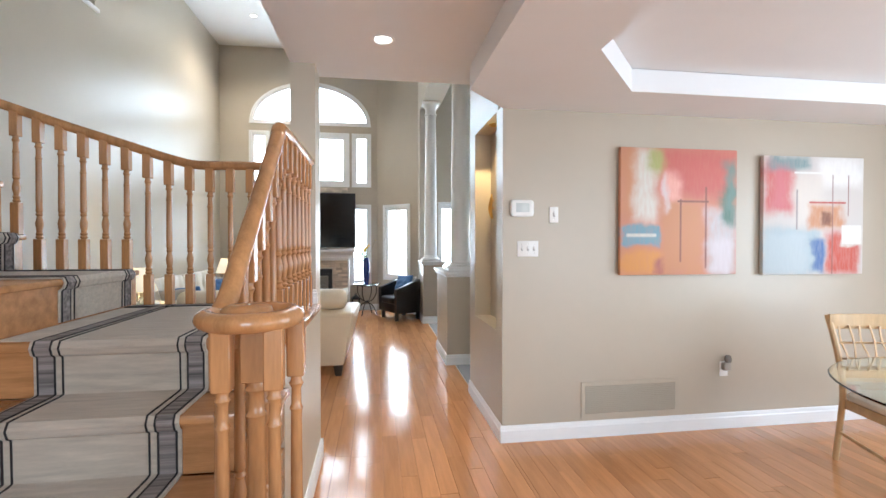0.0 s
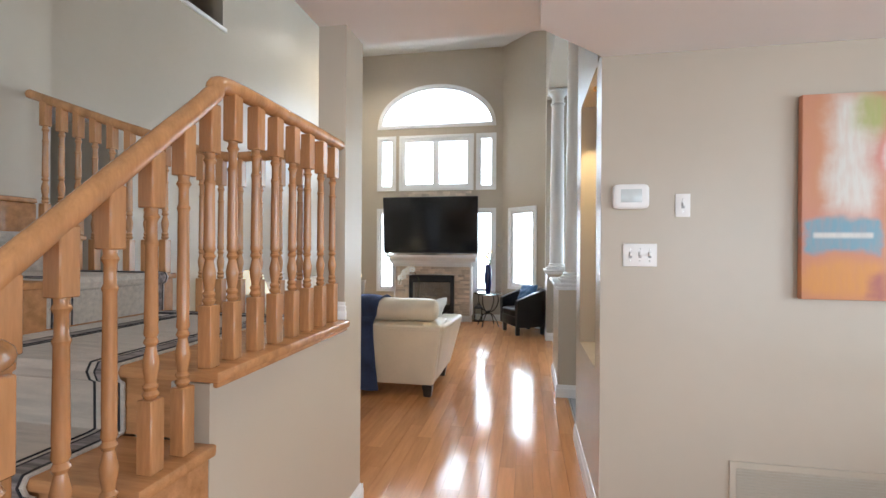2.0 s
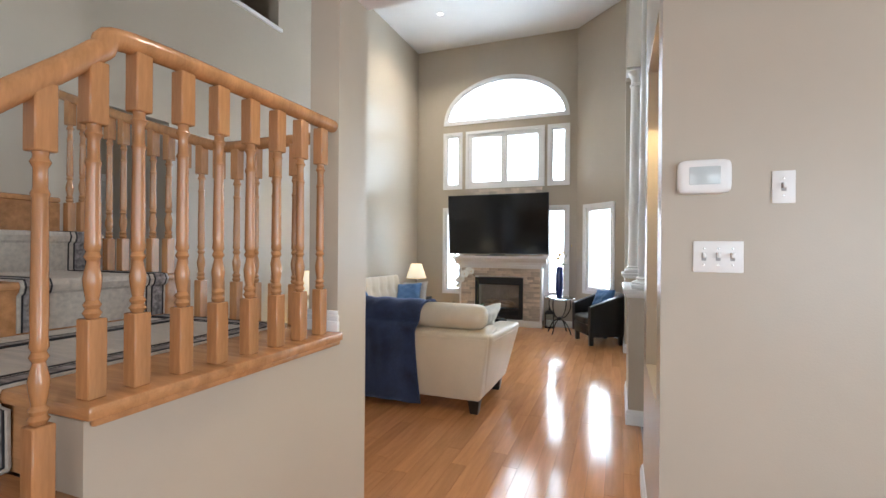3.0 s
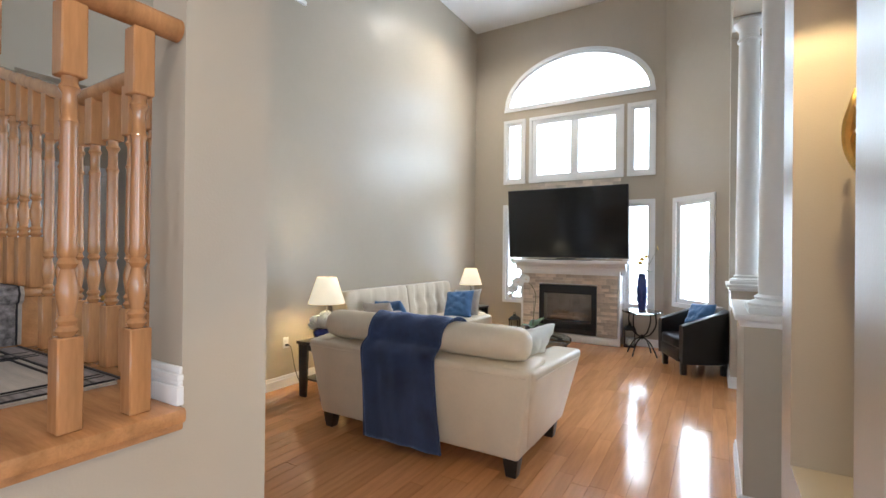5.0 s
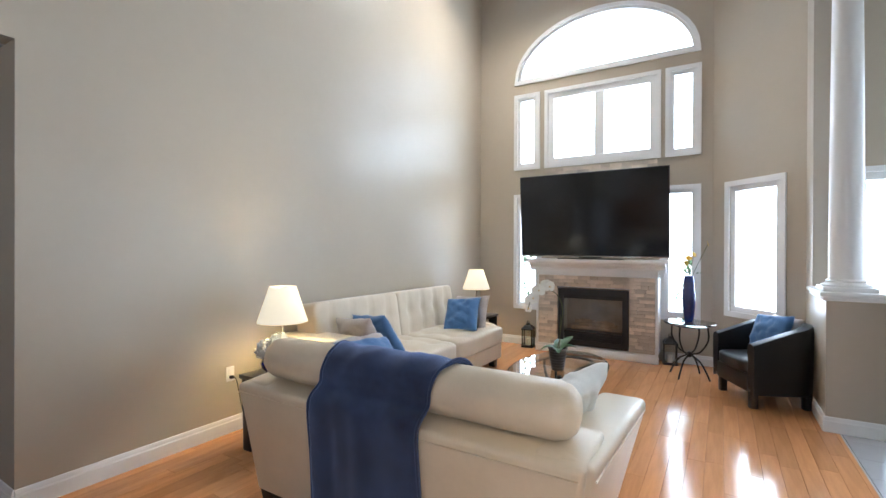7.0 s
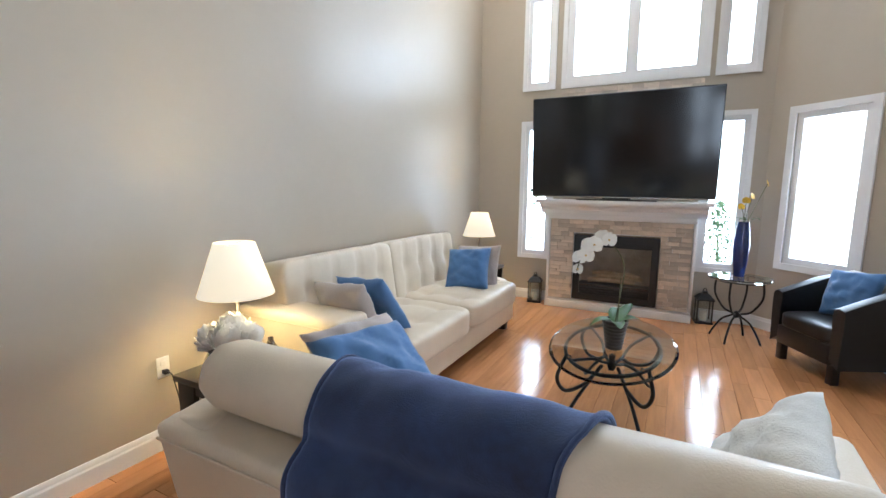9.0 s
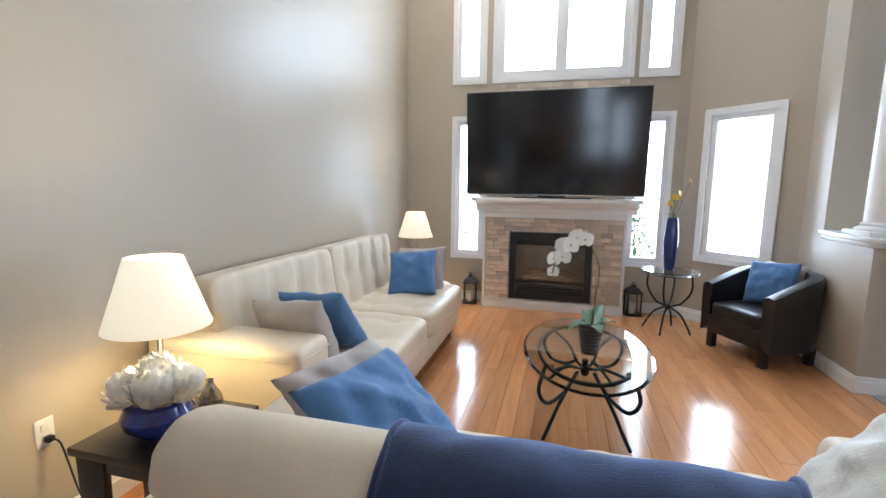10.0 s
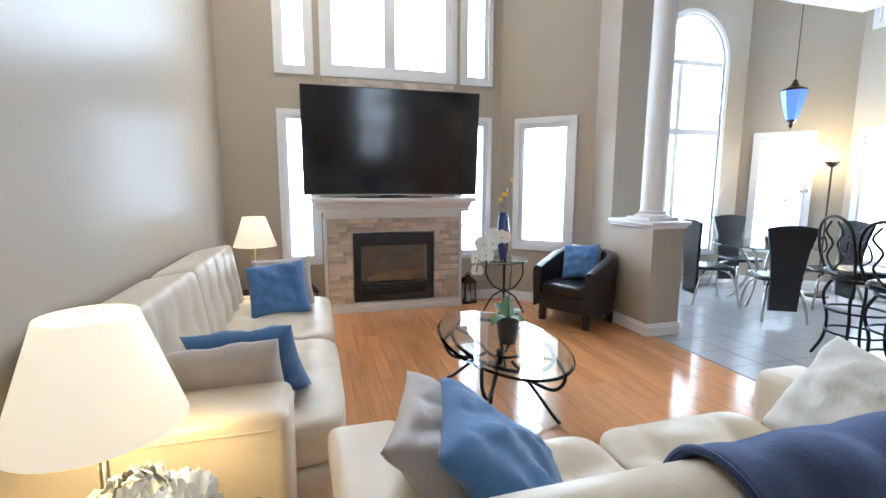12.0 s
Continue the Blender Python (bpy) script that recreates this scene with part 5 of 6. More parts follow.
part("body", lathe([(0, 0), (0.028, 0), (0.04, 0.012), (0.046, 0.035), (0.038, 0.065), (0.02, 0.095), (0.013, 0.115), (0.016, 0.125), (0.012, 0.125), (0.010, 0.11), (0, 0.1)], 28), SILVER, sv)

# ---- glass tables ----
def scroll(points, r=0.011, count=26):
    return tube(smooth_path(points, count), r, 10)


coffee = thing("coffee_table", (-0.55, 7.38, 0), 0, "oval glass coffee table on a dark scrolled iron frame", "coffee table")
made = bmesh.new()
SA, SB, n = 0.39, 0.70, 72
rings = [[made.verts.new((a * math.cos(2 * math.pi * k / n), b * math.sin(2 * math.pi * k / n), z)) for k in range(n)] for a, b, z in ((SA - 0.012, SB - 0.012, 0.428), (SA - 0.001, SB - 0.001, 0.431), (SA, SB, 0.434), (SA - 0.02, SB - 0.02, 0.441))]
for a, b in zip(rings, rings[1:]):
    for k in range(n):
        made.faces.new((a[k], a[(k + 1) % n], b[(k + 1) % n], b[k]))
made.faces.new(rings[0])
made.faces.new(rings[-1])
part("tabletop", made, TABLEGLASS, coffee, "bevelled oval glass top", smooth=8)
part("ring", tube([(0.29 * math.cos(2 * math.pi * k / 60), 0.52 * math.sin(2 * math.pi * k / 60), 0.405) for k in range(60)], 0.012, 10, closed=True), IRON, coffee)
for sx in (-1, 1):
    for sy in (-1, 1):
        part("leg", scroll([(0.235 * sx, 0.30 * sy, 0.405), (0.27 * sx, 0.40 * sy, 0.30), (0.22 * sx, 0.36 * sy, 0.205), (0.12 * sx, 0.22 * sy, 0.225), (0.05 * sx, 0.10 * sy, 0.30)], 0.012), IRON, coffee)
        part("foot", scroll([(0.09 * sx, 0.16 * sy, 0.25), (0.15 * sx, 0.25 * sy, 0.16), (0.21 * sx, 0.36 * sy, 0.05), (0.235 * sx, 0.42 * sy, 0.012)], 0.011), IRON, coffee)
        part("arc", scroll([(0.20 * sx, 0.38 * sy, 0.402), (0.10 * sx, 0.2 * sy, 0.37), (0.05 * sx, 0.06 * sy, 0.31), (0.0, 0.0, 0.29)], 0.010), IRON, coffee)
        part("glass_pad", lathe([(0, 0.414), (0.012, 0.414), (0.012, 0.428), (0, 0.428)], 12, None, Matrix.Translation((0.205 * sx, 0.368 * sy, 0))), CHROME, coffee)
part("hub", lathe([(0, 0.24), (0.02, 0.245), (0.03, 0.27), (0.03, 0.30), (0.018, 0.32), (0.022, 0.345), (0, 0.36)], 16), IRON, coffee)

side = thing("side_table", (0.335, 9.36, 0), 20, "round glass side table on curved dark iron legs", "side table")
part("tabletop", lathe([(0, 0.612), (0.262, 0.612), (0.27, 0.627), (0.262, 0.634), (0, 0.634)], 48), TABLEGLASS, side)
part("ring", tube([(0.20 * math.cos(2 * math.pi * k / 40), 0.20 * math.sin(2 * math.pi * k / 40), 0.60) for k in range(40)], 0.009, 8, closed=True), IRON, side)
for k in range(4):
    a = radians(45 + 90 * k)
    c, s = math.cos(a), math.sin(a)
    part("leg", scroll([(0.20 * c, 0.20 * s, 0.60), (0.205 * c, 0.205 * s, 0.45), (0.12 * c, 0.12 * s, 0.31), (0.03 * c, 0.03 * s, 0.265), (0.12 * c, 0.12 * s, 0.20), (0.19 * c, 0.19 * s, 0.09), (0.225 * c, 0.225 * s, 0.012)], 0.0095), IRON, side)
    part("pad", lathe([(0, 0.608), (0.01, 0.608), (0.01, 0.612), (0, 0.612)], 10, None, Matrix.Translation((0.2 * c, 0.2 * s, 0))), CHROME, side)
part("hub", lathe([(0, 0.225), (0.022, 0.24), (0.03, 0.265), (0.022, 0.29), (0, 0.305)], 14), IRON, side)

GREEN = material("orchid_leaf", (0.05, 0.13, 0.035), 0.35, vary=0.3, scale=6)
STEM = material("green_brown_stem", (0.10, 0.11, 0.04), 0.5, vary=0.2)
YELLOW = material("yellow_petals", (0.75, 0.48, 0.04), 0.6)
BLUEGLASS = material("cobalt_vase_glass", (0.015, 0.035, 0.20), 0.06, vary=0.3, coat=0.8)


def leaf(length, width, droop, bm=None, m=None):
    made = bmesh.new()
    rows = []
    for i in range(11):
        v = i / 10
        w = width * math.sin(math.pi * min(1, 0.12 + 0.88 * v)) ** 0.7 if v < 1 else 0.002
        y, z = length * (v - 0.25 * droop * v * v), length * (0.55 * v - droop * v * v * 0.9)
        rows.append([made.verts.new((w * u, y, z + 0.25 * w * u * u)) for u in (-1, -0.5, 0, 0.5, 1)])
    for a, b in zip(rows, rows[1:]):
        for k in range(4):
            made.faces.new((a[k], a[k + 1], b[k + 1], b[k]))
    return join(bm, made, m)


def orchid_flower(r, seed):
    rnd = random.Random(seed)
    made = bmesh.new()
    for k, (a, w, l) in enumerate(((90, 0.5, 1.0), (210, 0.5, 1.0), (330, 0.5, 1.0), (15, 0.78, 1.0), (165, 0.78, 1.0))):
        rows = []
        for i in range(6):
            v = i / 5
            ww = r * w * math.sin(math.pi * (0.08 + 0.86 * v)) ** 0.8
            rows.append([Vector((r * l * v, ww * u, r * (0.16 * v * v - 0.12 * abs(u) * v) + (0.02 * r if k > 2 else 0))) for u in (-1, -0.5, 0, 0.5, 1)])
        m = Matrix.Rotation(radians(a + rnd.uniform(-6, 6)), 4, "Z")
        vs = [[made.verts.new(m @ p) for p in row] for row in rows]
        for p, q in zip(vs, vs[1:]):
            for j in range(4):
                made.faces.new((p[j], p[j + 1], q[j + 1], q[j]))
    return made


POT = material("dark_ribbed_pot", (0.045, 0.038, 0.036), 0.3, vary=0.2)
GEL = material("yellow_orchid_throat", (0.65, 0.45, 0.15), 0.5)
orchid = thing("potted_orchid", (-0.535, 7.28, 0.441), 0, "white orchid in a dark ribbed pot on the glass table", "plant")
prof = [(0, 0), (0.05, 0)]
for k in range(7):
    z = 0.008 + 0.023 * k
    prof += [(0.052 + 0.0035 * k, z), (0.056 + 0.0035 * k, z + 0.010), (0.053 + 0.0035 * k, z + 0.019)]
prof += [(0.080, 0.172), (0.084, 0.18), (0.08, 0.188), (0.072, 0.186), (0.07, 0.165), (0, 0.16)]
part("pot", lathe(prof, 32), POT, orchid)
for k, (a, l, d) in enumerate(((-60, 0.20, 0.55), (115, 0.19, 0.75), (10, 0.17, 0.2), (200, 0.16, 0.6), (-20, 0.22, 0.15))):
    part("leaf", leaf(l, 0.041, d, None, pose(0, 0, 0.165, 0, 0, a)), GREEN, orchid, smooth=0)
spike = smooth_path([(0, 0, 0.16), (0.015, 0.02, 0.32), (0.03, 0.03, 0.52), (-0.03, 0.01, 0.645), (-0.13, -0.03, 0.67), (-0.21, -0.05, 0.60), (-0.245, -0.06, 0.49)], 36)
part("stem", tube(spike, 0.0035, 8), STEM, orchid)
part("stake", tube([(0.012, 0.01, 0.16), (0.014, 0.024, 0.46)], 0.0025, 6), STEM, orchid)
for k, (i, r, dx, dy, dz) in enumerate(((20, 0.042, 0.0, -0.02, 0.03), (22, 0.045, -0.01, 0.03, 0.03), (25, 0.047, 0.0, -0.03, 0.0), (27, 0.046, -0.01, 0.03, 0.01), (29, 0.044, 0.01, -0.03, -0.02), (31, 0.04, -0.02, 0.02, -0.01), (34, 0.032, 0.0, 0.0, -0.02))):
    q = spike[i]
    fl = part("bloom", join(None, orchid_flower(r * 1.2, k), pose(q.x + dx, q.y + dy, q.z + dz, 70 + 8 * (k % 3), 10 * (k % 2), -20 + 25 * (k % 3))), PETAL, orchid, smooth=0)
    part("throat", lathe([(0, -0.004), (0.007, 0.0), (0.006, 0.008), (0, 0.012)], 8, None, pose(q.x + dx, q.y + dy, q.z + dz, 70 + 8 * (k % 3), 10 * (k % 2), -20 + 25 * (k % 3))), GEL, fl)

vase = thing("tall_vase", (0.325, 9.39, 0.634), 0, "tall cobalt glass vase with yellow flowers on the side table", "vase")
part("body", lathe([(0, 0), (0.045, 0), (0.048, 0.01), (0.066, 0.18), (0.07, 0.30), (0.058, 0.44), (0.048, 0.52), (0.044, 0.52), (0.054, 0.43), (0.06, 0.3), (0, 0.02)], 32), BLUEGLASS, vase)
for k, (dx, dy, h) in enumerate(((0.0, -0.02, 0.72), (-0.03, 0.03, 0.66), (0.05, 0.02, 0.76), (0.18, 0.2, 0.88))):
    top = Vector((dx, dy, h))
    part("stem", tube(smooth_path([(0, 0, 0.4), (dx * 0.3, dy * 0.3, 0.58), top], 10), 0.003, 6), STEM, vase)
    part("flower", join(None, orchid_flower(0.035, 20 + k), pose(*top, 75, 0, 30 * k)), YELLOW, vase, smooth=0)
    part("leaf", leaf(0.12, 0.014, 0.6, None, pose(dx * 0.4, dy * 0.4, 0.54, 0, 0, 70 * k)), GREEN, vase, smooth=0)


def lantern(x, y):
    l = thing("lantern", (x, y, 0), 8, "black metal lantern with glass sides on the floor", "lantern", "lanterns by the fireplace")
    l.scale = (1.15, 1.15, 1.15)
    part("base", box(-0.075, 0.075, -0.075, 0.075, 0, 0.022, 0.004), IRON, l)
    for sx in (-1, 1):
        for sy in (-1, 1):
            part("post", box(0.062 * sx - 0.006, 0.062 * sx + 0.006, 0.062 * sy - 0.006, 0.062 * sy + 0.006, 0.022, 0.225), IRON, l)
    for a in range(4):
        p = part("pane", box(-0.055, 0.055, 0.0615, 0.0635, 0.024, 0.222), GLASS, l, smooth=None, at=pose(0, 0, 0, 0, 0, 90 * a))
        p.visible_shadow = False
    part("candle", lathe([(0, 0.022), (0.03, 0.022), (0.03, 0.11), (0, 0.112)], 16), PETAL, l)
    part("roof", lathe([(0.105, 0.225), (0.108, 0.235), (0.06, 0.275), (0.03, 0.285), (0.03, 0.305), (0, 0.31)], 4, None, pose(0, 0, 0, 0, 0, 45)), IRON, l, smooth=20)
    part("ring", tube([(0.014 * math.cos(k * math.pi / 8), 0, 0.318 + 0.014 * math.sin(k * math.pi / 8)) for k in range(16)], 0.004, 6, closed=True), IRON, l)


lantern(0.09, 9.92)
lantern(-1.80, 9.91)


# ---- breakfast corner ----
SMOKE = material("dark_charcoal_leather", (0.022, 0.022, 0.026), 0.25, vary=0.2, bump=0.1)


def chrome_chair(x, y, turn):
    c = thing("dining_chair", (x, y, 0), turn, "black leather chair with a tall flared back and chrome legs", "chair", "chairs round the glass table")
    outline = [(-0.135, 0.12), (0.135, 0.12), (0.15, 0.5), (0.185, 0.78), (0.24, 1.02), (0.12, 1.045), (0, 1.052), (-0.12, 1.045), (-0.24, 1.02), (-0.185, 0.78), (-0.15, 0.5)]
    made = bmesh.new()
    rings = []
    for d in (-0.018, 0.018):
        rings.append([made.verts.new((a, 0.22 + d + 0.10 * (b - 0.45) * abs(b - 0.45) + 0.25 * a * a, b)) for a, b in outline])
    made.faces.new(rings[0])
    made.faces.new(rings[1])
    for i in range(len(outline)):
        made.faces.new((rings[0][i - 1], rings[0][i], rings[1][i], rings[1][i - 1]))
    part("backrest", made, SMOKE, c, smooth=30)
    part("seat", soft_box(0.44, 0.44, 0.055, 5, 8, None, Matrix.Translation((0, -0.02, 0.455))), SMOKE, c, smooth=0)
    for s in (-1, 1):
        part("front_leg", tube(smooth_path([(0.06 * s, -0.08, 0.43), (0.15 * s, -0.19, 0.38), (0.20 * s, -0.25, 0.2), (0.22 * s, -0.28, 0.0)], 14), 0.014, 10), CHROME, c)
        part("rear_leg", tube(smooth_path([(0.06 * s, 0.05, 0.43), (0.15 * s, 0.17, 0.36), (0.20 * s, 0.25, 0.18), (0.215 * s, 0.29, 0.0)], 14), 0.014, 10), CHROME, c)
    return c


for cx, cy, tr in ((3.22, 8.45, 152), (3.06, 9.20, 75), (3.98, 9.58, -12), (4.28, 8.62, -112)):
    chrome_chair(cx, cy, tr)
bt = thing("breakfast_table", (3.66, 8.98, 0), 0, "round glass breakfast table on arched chrome legs", "table")
part("tabletop", lathe([(0, 0.738), (0.56, 0.738), (0.567, 0.744), (0.56, 0.75), (0, 0.75)], 56), TABLEGLASS, bt, smooth=10)
for k in range(4):
    c, s = math.cos(radians(20 + 90 * k)), math.sin(radians(20 + 90 * k))
    part("leg", tube(smooth_path([(0.38 * c, 0.38 * s, 0.73), (0.25 * c, 0.25 * s, 0.66), (0.13 * c, 0.13 * s, 0.42), (0.20 * c, 0.20 * s, 0.18), (0.36 * c, 0.36 * s, 0.0)], 20), 0.018, 12), CHROME, bt)
part("joining_ring", tube([(0.13 * math.cos(k * math.pi / 12), 0.13 * math.sin(k * math.pi / 12), 0.40) for k in range(24)], 0.012, 8, closed=True), CHROME, bt)
bo = thing("potted_orchid", (3.60, 8.86, 0.75), 0, "slender orchid in a small pot on the breakfast table", "plant")
part("pot", lathe([(0, 0), (0.045, 0), (0.06, 0.09), (0.064, 0.1), (0.055, 0.1), (0, 0.085)], 20), POT, bo)
for k in range(4):
    part("leaf", leaf(0.20, 0.026, 0.5, None, pose(0, 0, 0.09, 0, 0, 95 * k + 20)), GREEN, bo, smooth=0)
sp = smooth_path([(0, 0, 0.09), (0.02, -0.02, 0.3), (0.06, -0.04, 0.5), (0.16, -0.10, 0.62), (0.28, -0.16, 0.66)], 20)
part("stem", tube(sp, 0.004, 6), STEM, bo)
for k, i in enumerate((12, 14, 16, 18, 20)):
    part("bloom", join(None, orchid_flower(0.03, 40 + k), pose(sp[i].x, sp[i].y, sp[i].z - 0.01, 75, 0, 40 * k)), PETAL, bo, smooth=0)

BLUESHADE = material("blue_pendant_glass", (0.16, 0.30, 0.85), 0.25, vary=0.1, emit=0.55)
BRONZE = material("dark_bronze", (0.06, 0.045, 0.03), 0.4, metal=0.8)
pend = thing("pendant_light", (3.92, 9.0, 0), 0, "lit blue glass pendant lamp with bronze fittings", "pendant light")
part("shade", lathe([(0.055, 2.26), (0.06, 2.26), (0.10, 2.42), (0.135, 2.60), (0.13, 2.60), (0.095, 2.42), (0.055, 2.26)], 6, caps=False), BLUESHADE, pend, smooth=20)
part("crown", lathe([(0.138, 2.60), (0.13, 2.62), (0.05, 2.66), (0.03, 2.70), (0.02, 2.73), (0, 2.74)], 24), BRONZE, pend)
part("finial", lathe([(0, 2.15), (0.015, 2.17), (0.03, 2.20), (0.02, 2.22), (0.05, 2.25), (0.06, 2.26), (0, 2.262)], 18), BRONZE, pend)
part("bulb", lathe([(0, 2.44), (0.025, 2.46), (0.035, 2.49), (0.025, 2.53), (0, 2.55)], 14), LAMPGLOW, pend)
part("chain", tube([(0, 0, 2.73), (0, 0, TOP)], 0.005, 6), BRONZE, pend)
part("canopy", lathe([(0.06, TOP - 0.001), (0.055, TOP - 0.02), (0.01, TOP - 0.04)], 20), BRONZE, pend)

to = thing("floor_lamp", (4.72, 9.02, 0), 0, "dark torchiere floor lamp with a lit bowl", "floor lamp")
part("base", lathe([(0, 0), (0.13, 0), (0.13, 0.015), (0.03, 0.03), (0, 0.03)], 24), BRONZE, to)
part("pole", lathe([(0.011, 0.03), (0.011, 1.70), (0.02, 1.71)], 12), BRONZE, to)
part("bowl", lathe([(0.012, 1.70), (0.04, 1.715), (0.07, 1.745), (0.085, 1.775), (0.08, 1.775), (0.06, 1.75), (0.012, 1.72)], 28), BRONZE, to)
part("bulb", lathe([(0, 1.735), (0.03, 1.74), (0.035, 1.77), (0, 1.79)], 12), LAMPGLOW, to)
tl = new("torchiere_light", bpy.data.lights.new("torchiere_light", "POINT"))
tl.data.energy, tl.data.color, tl.data.shadow_soft_size = 22, (1.0, 0.78, 0.42), 0.05
tl.location = (4.72, 9.02, 1.86)


def bar_stool(x, y, turn):
    c = thing("bar_stool", (x, y, 0), turn, "dark scrolled iron bar stool with a black padded seat", "bar stool", "bar stools")
    c.scale = (1.0, 1.0, 1.05)
    part("seat", soft_box(0.42, 0.42, 0.085, 4, 10, None, Matrix.Translation((0, 0, 0.72))), SMOKE, c, smooth=0)
    part("seat_ring", tube([(0.19 * math.cos(k * math.pi / 14), 0.19 * math.sin(k * math.pi / 14), 0.665) for k in range(28)], 0.012, 8, closed=True), IRON, c)
    for k in range(4):
        cc, ss = math.cos(radians(45 + 90 * k)), math.sin(radians(45 + 90 * k))
        part("leg", scroll([(0.17 * cc, 0.17 * ss, 0.665), (0.23 * cc, 0.23 * ss, 0.52), (0.19 * cc, 0.19 * ss, 0.34), (0.20 * cc, 0.20 * ss, 0.16), (0.27 * cc, 0.27 * ss, 0.0)], 0.012), IRON, c)
    for z, r in ((0.24, 0.195), (0.42, 0.205)):
        part("foot_ring", tube([(r * math.cos(k * math.pi / 14), r * math.sin(k * math.pi / 14), z) for k in range(28)], 0.009, 8, closed=True), IRON, c)
    part("back_hoop", scroll([(-0.17, 0.16, 0.70), (-0.215, 0.20, 0.88), (-0.19, 0.23, 1.06), (-0.08, 0.245, 1.15), (0.08, 0.245, 1.15), (0.19, 0.23, 1.06), (0.215, 0.20, 0.88), (0.17, 0.16, 0.70)], 0.012, 42), IRON, c)
    for s in (-1, 1):
        part("back_scroll", scroll([(0.0, 0.215, 0.74), (0.09 * s, 0.215, 0.84), (0.03 * s, 0.22, 0.95), (0.10 * s, 0.235, 1.04), (0.04 * s, 0.24, 1.12)], 0.009), IRON, c)
        part("inner_scroll", scroll([(0.20 * s, 0.195, 0.84), (0.12 * s, 0.205, 0.90), (0.15 * s, 0.215, 0.99), (0.185 * s, 0.22, 0.96)], 0.007), IRON, c)
    return c


bar_stool(2.58, 7.24, 65)
bar_stool(2.25, 6.72, 75)

# ---- passage door ----
door = tagged(new("door_passage"), "white panelled door at the back of the low passage", "door", "", "structure")
door.matrix_basis = along(LEFT - 0.80, 3.40, LEFT - 0.80, 4.35)
part("casing", loop_frame(rect(0.08, 0.98, 0.0, 2.08), 0.07, -0.02, 0.0, 0.07), TRIM, door)
part("leaf", box(0.085, 0.975, -0.010, 0.0, 0.005, 2.075, 0.003), TRIM, door)
for z0, z1 in ((0.2, 0.9), (1.05, 1.9)):
    for x0, x1 in ((0.18, 0.48), (0.58, 0.88)):
        part("panel", box(x0, x1, -0.016, -0.0105, z0, z1, 0.005), TRIM, door)
part("knob", lathe([(0.012, 0), (0.012, 0.03), (0.028, 0.045), (0.026, 0.06), (0, 0.066)], 16, None, pose(0.92, -0.011, 1.0, 90)), GOLD, door)

# ---- garden door beside the arched window ----
gdoor = tagged(new("door_garden"), "white garden door with a tall glass pane", "door", "", "structure")
gdoor.matrix_basis = aw
part("casing", loop_frame(rect(0.16, 0.66, 0.0, 2.30), 0.055, -0.022, 0.0, 0.059), TRIM, gdoor)
gleaf = part("leaf", loop_frame(rect(0.165, 0.655, 0.01, 2.295), 0.0, 0.02, 0.06, 0.085), TRIM, gdoor)
part("kick_panel", box(0.25, 0.57, 0.025, 0.055, 0.09, 0.30, 0.004), TRIM, gdoor)
gpane = part("pane", pane_of(rect(0.25, 0.57, 0.30, 2.21), 0.04), GLASS, gdoor, smooth=None)
gpane.visible_shadow = False
part("handle", tube([(0.205, 0.018, 1.0), (0.205, -0.03, 1.0), (0.28, -0.032, 1.0)], 0.008, 8), CHROME, gdoor)

# ---- outside ----
BUSHLEAF = material("hedge_leaves", (0.07, 0.13, 0.05), 0.6, vary=0.5, scale=3, island=0.4)


def shrub(x, y, h, w, n, seed):
    rnd = random.Random(seed)
    t = thing("shrub", (x, y, -0.35), 0, "green garden shrub outside the window", "shrub", "garden shrubs")
    part("stem", tube([(0, 0, 0), (0.03, 0.02, h * 0.5), (0, 0.03, h * 0.9)], [0.03, 0.02, 0.006], 8), STEM, t)
    made = bmesh.new()
    for _ in range(n):
        a, r, z = rnd.uniform(0, 6.28), rnd.random() ** 0.6, rnd.random()
        k = w * r * math.sin(math.pi * min(0.95, 0.15 + 0.8 * z)) * rnd.uniform(0.7, 1.15)
        m = pose(k * math.cos(a), k * math.sin(a), 0.15 + z * h, rnd.uniform(0, 360), rnd.uniform(0, 360), rnd.uniform(0, 360))
        s = rnd.uniform(0.02, 0.04)
        v = [made.verts.new(m @ Vector(p)) for p in ((-s, 0, 0), (0, -s * 0.5, 0.01), (s, 0, 0), (0, s * 0.5, 0.01))]
        made.faces.new(v)
    part("foliage", made, BUSHLEAF, t, smooth=None)


shrub(-2.25, 10.95, 1.9, 0.34, 1100, 1)
shrub(0.25, 10.9, 1.5, 0.30, 900, 2)
shrub(0.95, 10.45, 1.0, 0.22, 500, 3)

# ---- floor planks and tiles ----
floor = setting("floor", box(LEFT - 1.0, 1.45, -2.75, FIRE, -0.012, -0.008), SUBFLOOR, "honey maple plank floor", "floor", None)
floor_dining = setting("floor_dining", box(1.45, 5.6, -2.75, DINY, -0.012, -0.008), SUBFLOOR, "honey maple plank floor of the dining room", "floor", None)
floor_tiles = setting("floor_kitchen", box(1.45, 5.24, DINY + 0.1, FIRE, -0.012, -0.0085), GROUT, "grey tiled kitchen floor", "floor", None)
random.seed(11)
PW = 0.108
pieces = {}
rest, rest_d = bmesh.new(), bmesh.new()


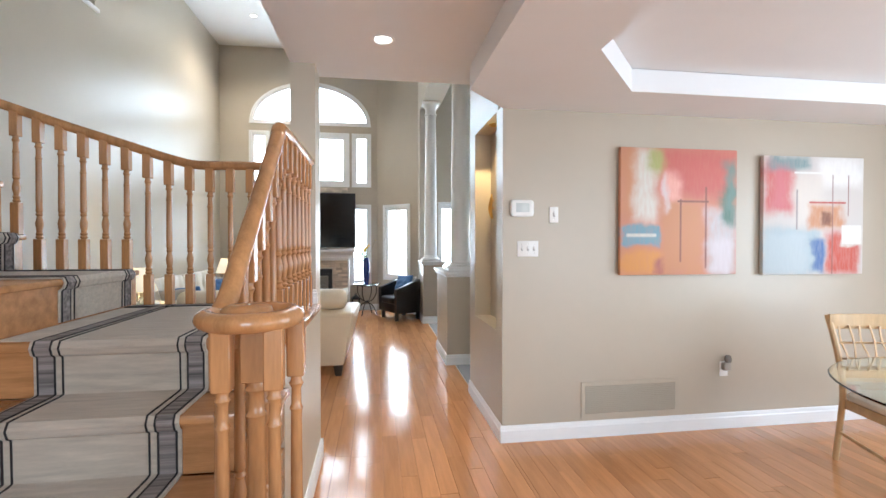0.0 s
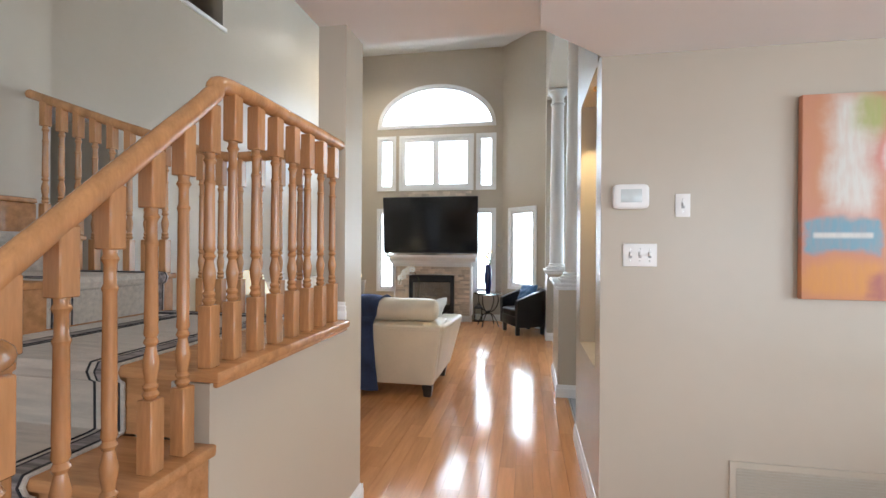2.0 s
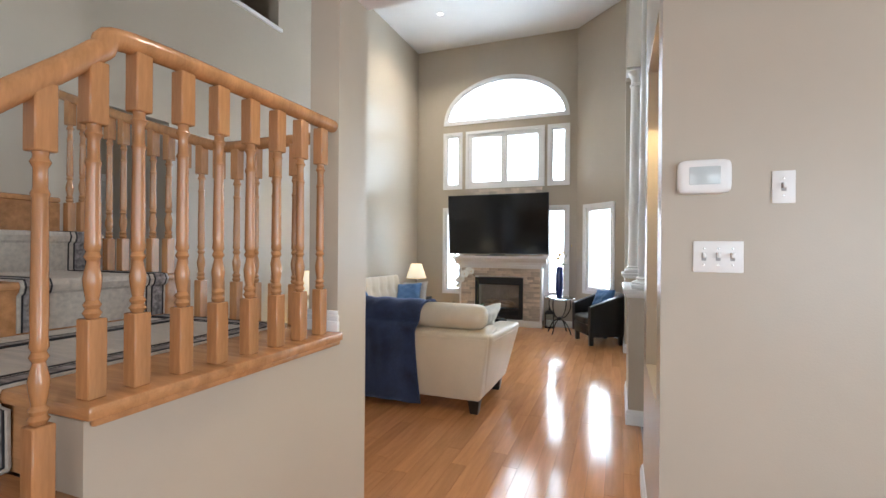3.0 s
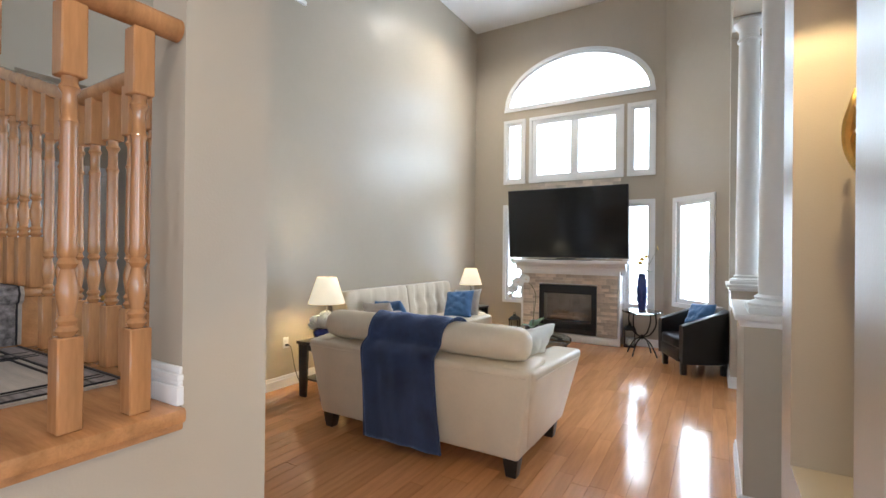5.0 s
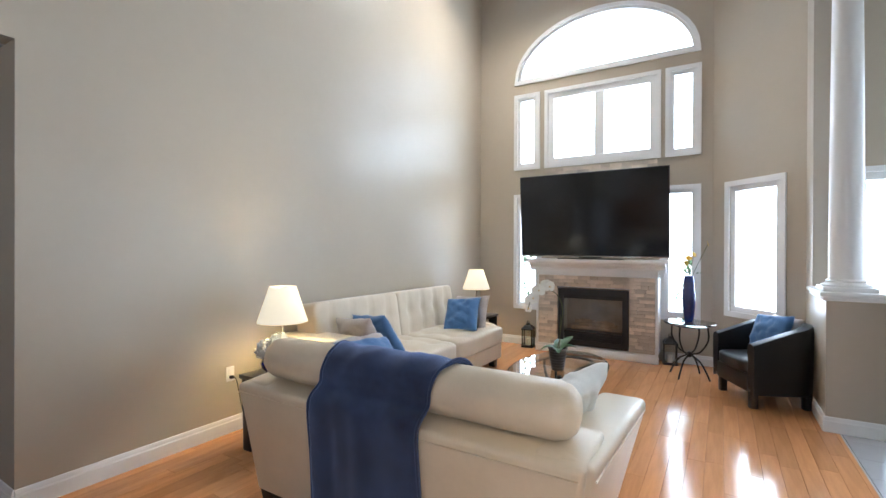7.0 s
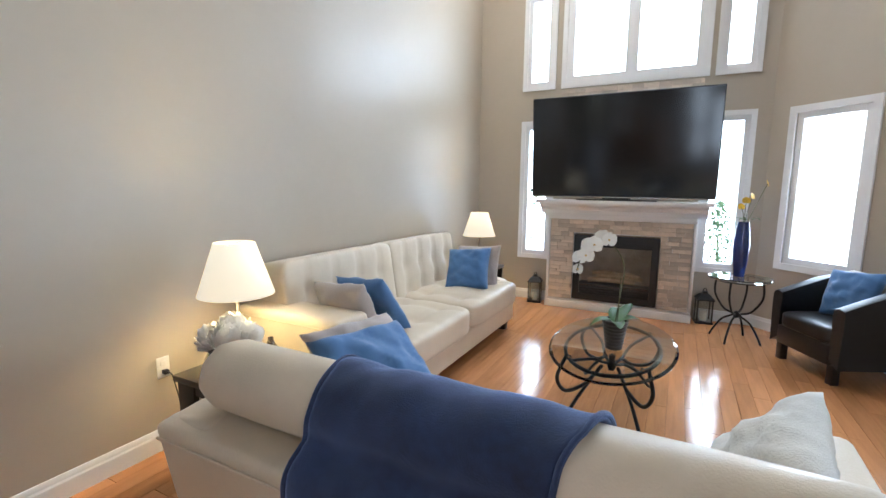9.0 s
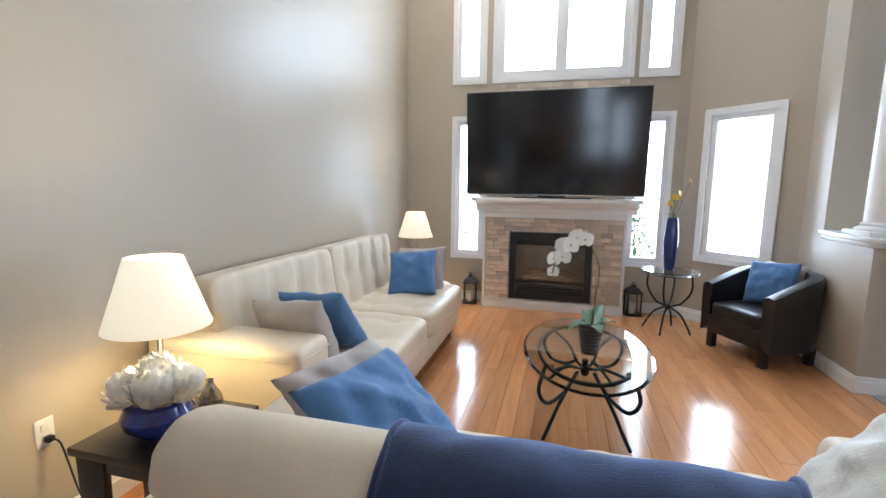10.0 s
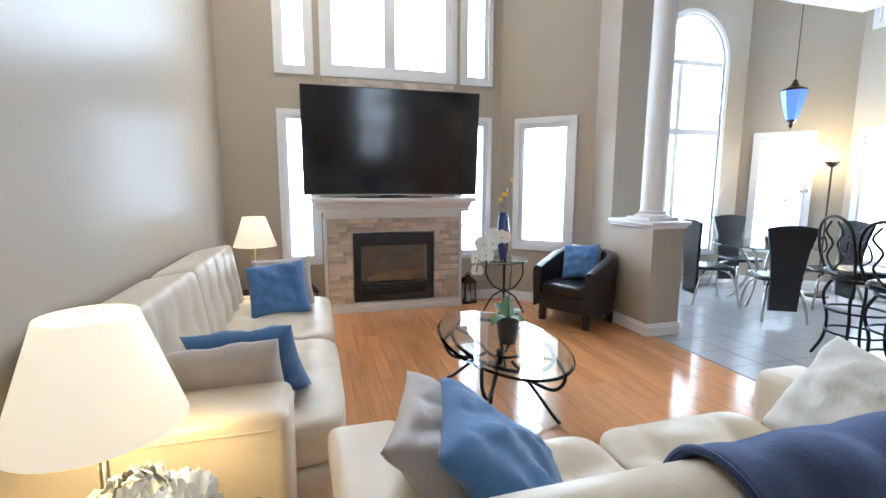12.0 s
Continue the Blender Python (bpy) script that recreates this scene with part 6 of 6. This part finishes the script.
def loose_piece(bm, x0, x1, y0, y1):
    e = 0.0006
    lo = [bm.verts.new(v) for v in ((x0, y0, -0.008), (x1, y0, -0.008), (x1, y1, -0.008), (x0, y1, -0.008))]
    hi = [bm.verts.new(v) for v in ((x0 + e, y0 + e, 0), (x1 - e, y0 + e, 0), (x1 - e, y1 - e, 0), (x0 + e, y1 - e, 0))]
    bm.faces.new(hi)
    for i in range(4):
        bm.faces.new((lo[i - 1], lo[i], hi[i], hi[i - 1]))


def near(x, y0, y1):
    return (0.2 < x < 1.4 and y1 > 1.2 and y0 < 9.7) or (-1.0 < x < 1.4 and y0 > 5.9 and y1 < 9.7)


x = LEFT - 0.99
while x < 5.58:
    x1 = min(x + PW, 5.58)
    if x < 1.44 < x1:
        x1 = 1.44
    y = -2.74 + random.uniform(-0.9, 0)
    end = FIRE if x < 1.43 else DINY
    while y < end:
        y1 = min(y + random.choice((0.6, 0.8, 1.0, 1.2, 1.4)), end)
        a = max(y, -2.74)
        if y1 - a > 0.02:
            if x > 1.43 and y1 > 0.4 or x < 1.43 and near((x + x1) / 2, a, y1):
                key = (round(x1 - x, 3), round(y1 - a, 2))
                if key not in pieces:
                    b = bmesh.new()
                    loose_piece(b, -key[0] / 2 + 0.0003, key[0] / 2 - 0.0003, -(key[1]) / 2 + 0.0004, key[1] / 2 - 0.0004)
                    pieces[key] = mesh_of("plank", b, PLANK)
                ob = new("plank", pieces[key])
                ob.parent = floor if x < 1.43 else floor_dining
                ob.location = ((x + x1) / 2, (a + y1) / 2, random.uniform(-0.0004, 0.0004))
                ob.rotation_euler = (random.uniform(-0.0007, 0.0007), random.uniform(-0.0025, 0.0025), 0)
            else:
                loose_piece(rest if x < 1.43 else rest_d, x + 0.0006, x1 - 0.0006, a + 0.0008, y1 - 0.0008)
        y = y1
    x = x1
tagged(part("planks", rest, PLANK, floor, smooth=None), "", "", "", "stuff")
tagged(part("planks", rest_d, PLANK, floor_dining, smooth=None), "", "", "", "stuff")
TS = 0.33
b = bmesh.new()
loose_piece(b, -TS / 2 + 0.0012, TS / 2 - 0.0012, -TS / 2 + 0.0012, TS / 2 - 0.0012)
tile_mesh = mesh_of("tile", b, TILE)
for i in range(11):
    for j in range(20):
        ob = new("tile", tile_mesh)
        ob.parent = floor_tiles
        ob.location = (1.46 + TS * (i + 0.5), FIRE - 0.01 - TS * (j + 0.5), random.uniform(-0.0004, 0.0004))
        ob.rotation_euler = (random.uniform(-0.001, 0.001), random.uniform(-0.001, 0.001), 0)
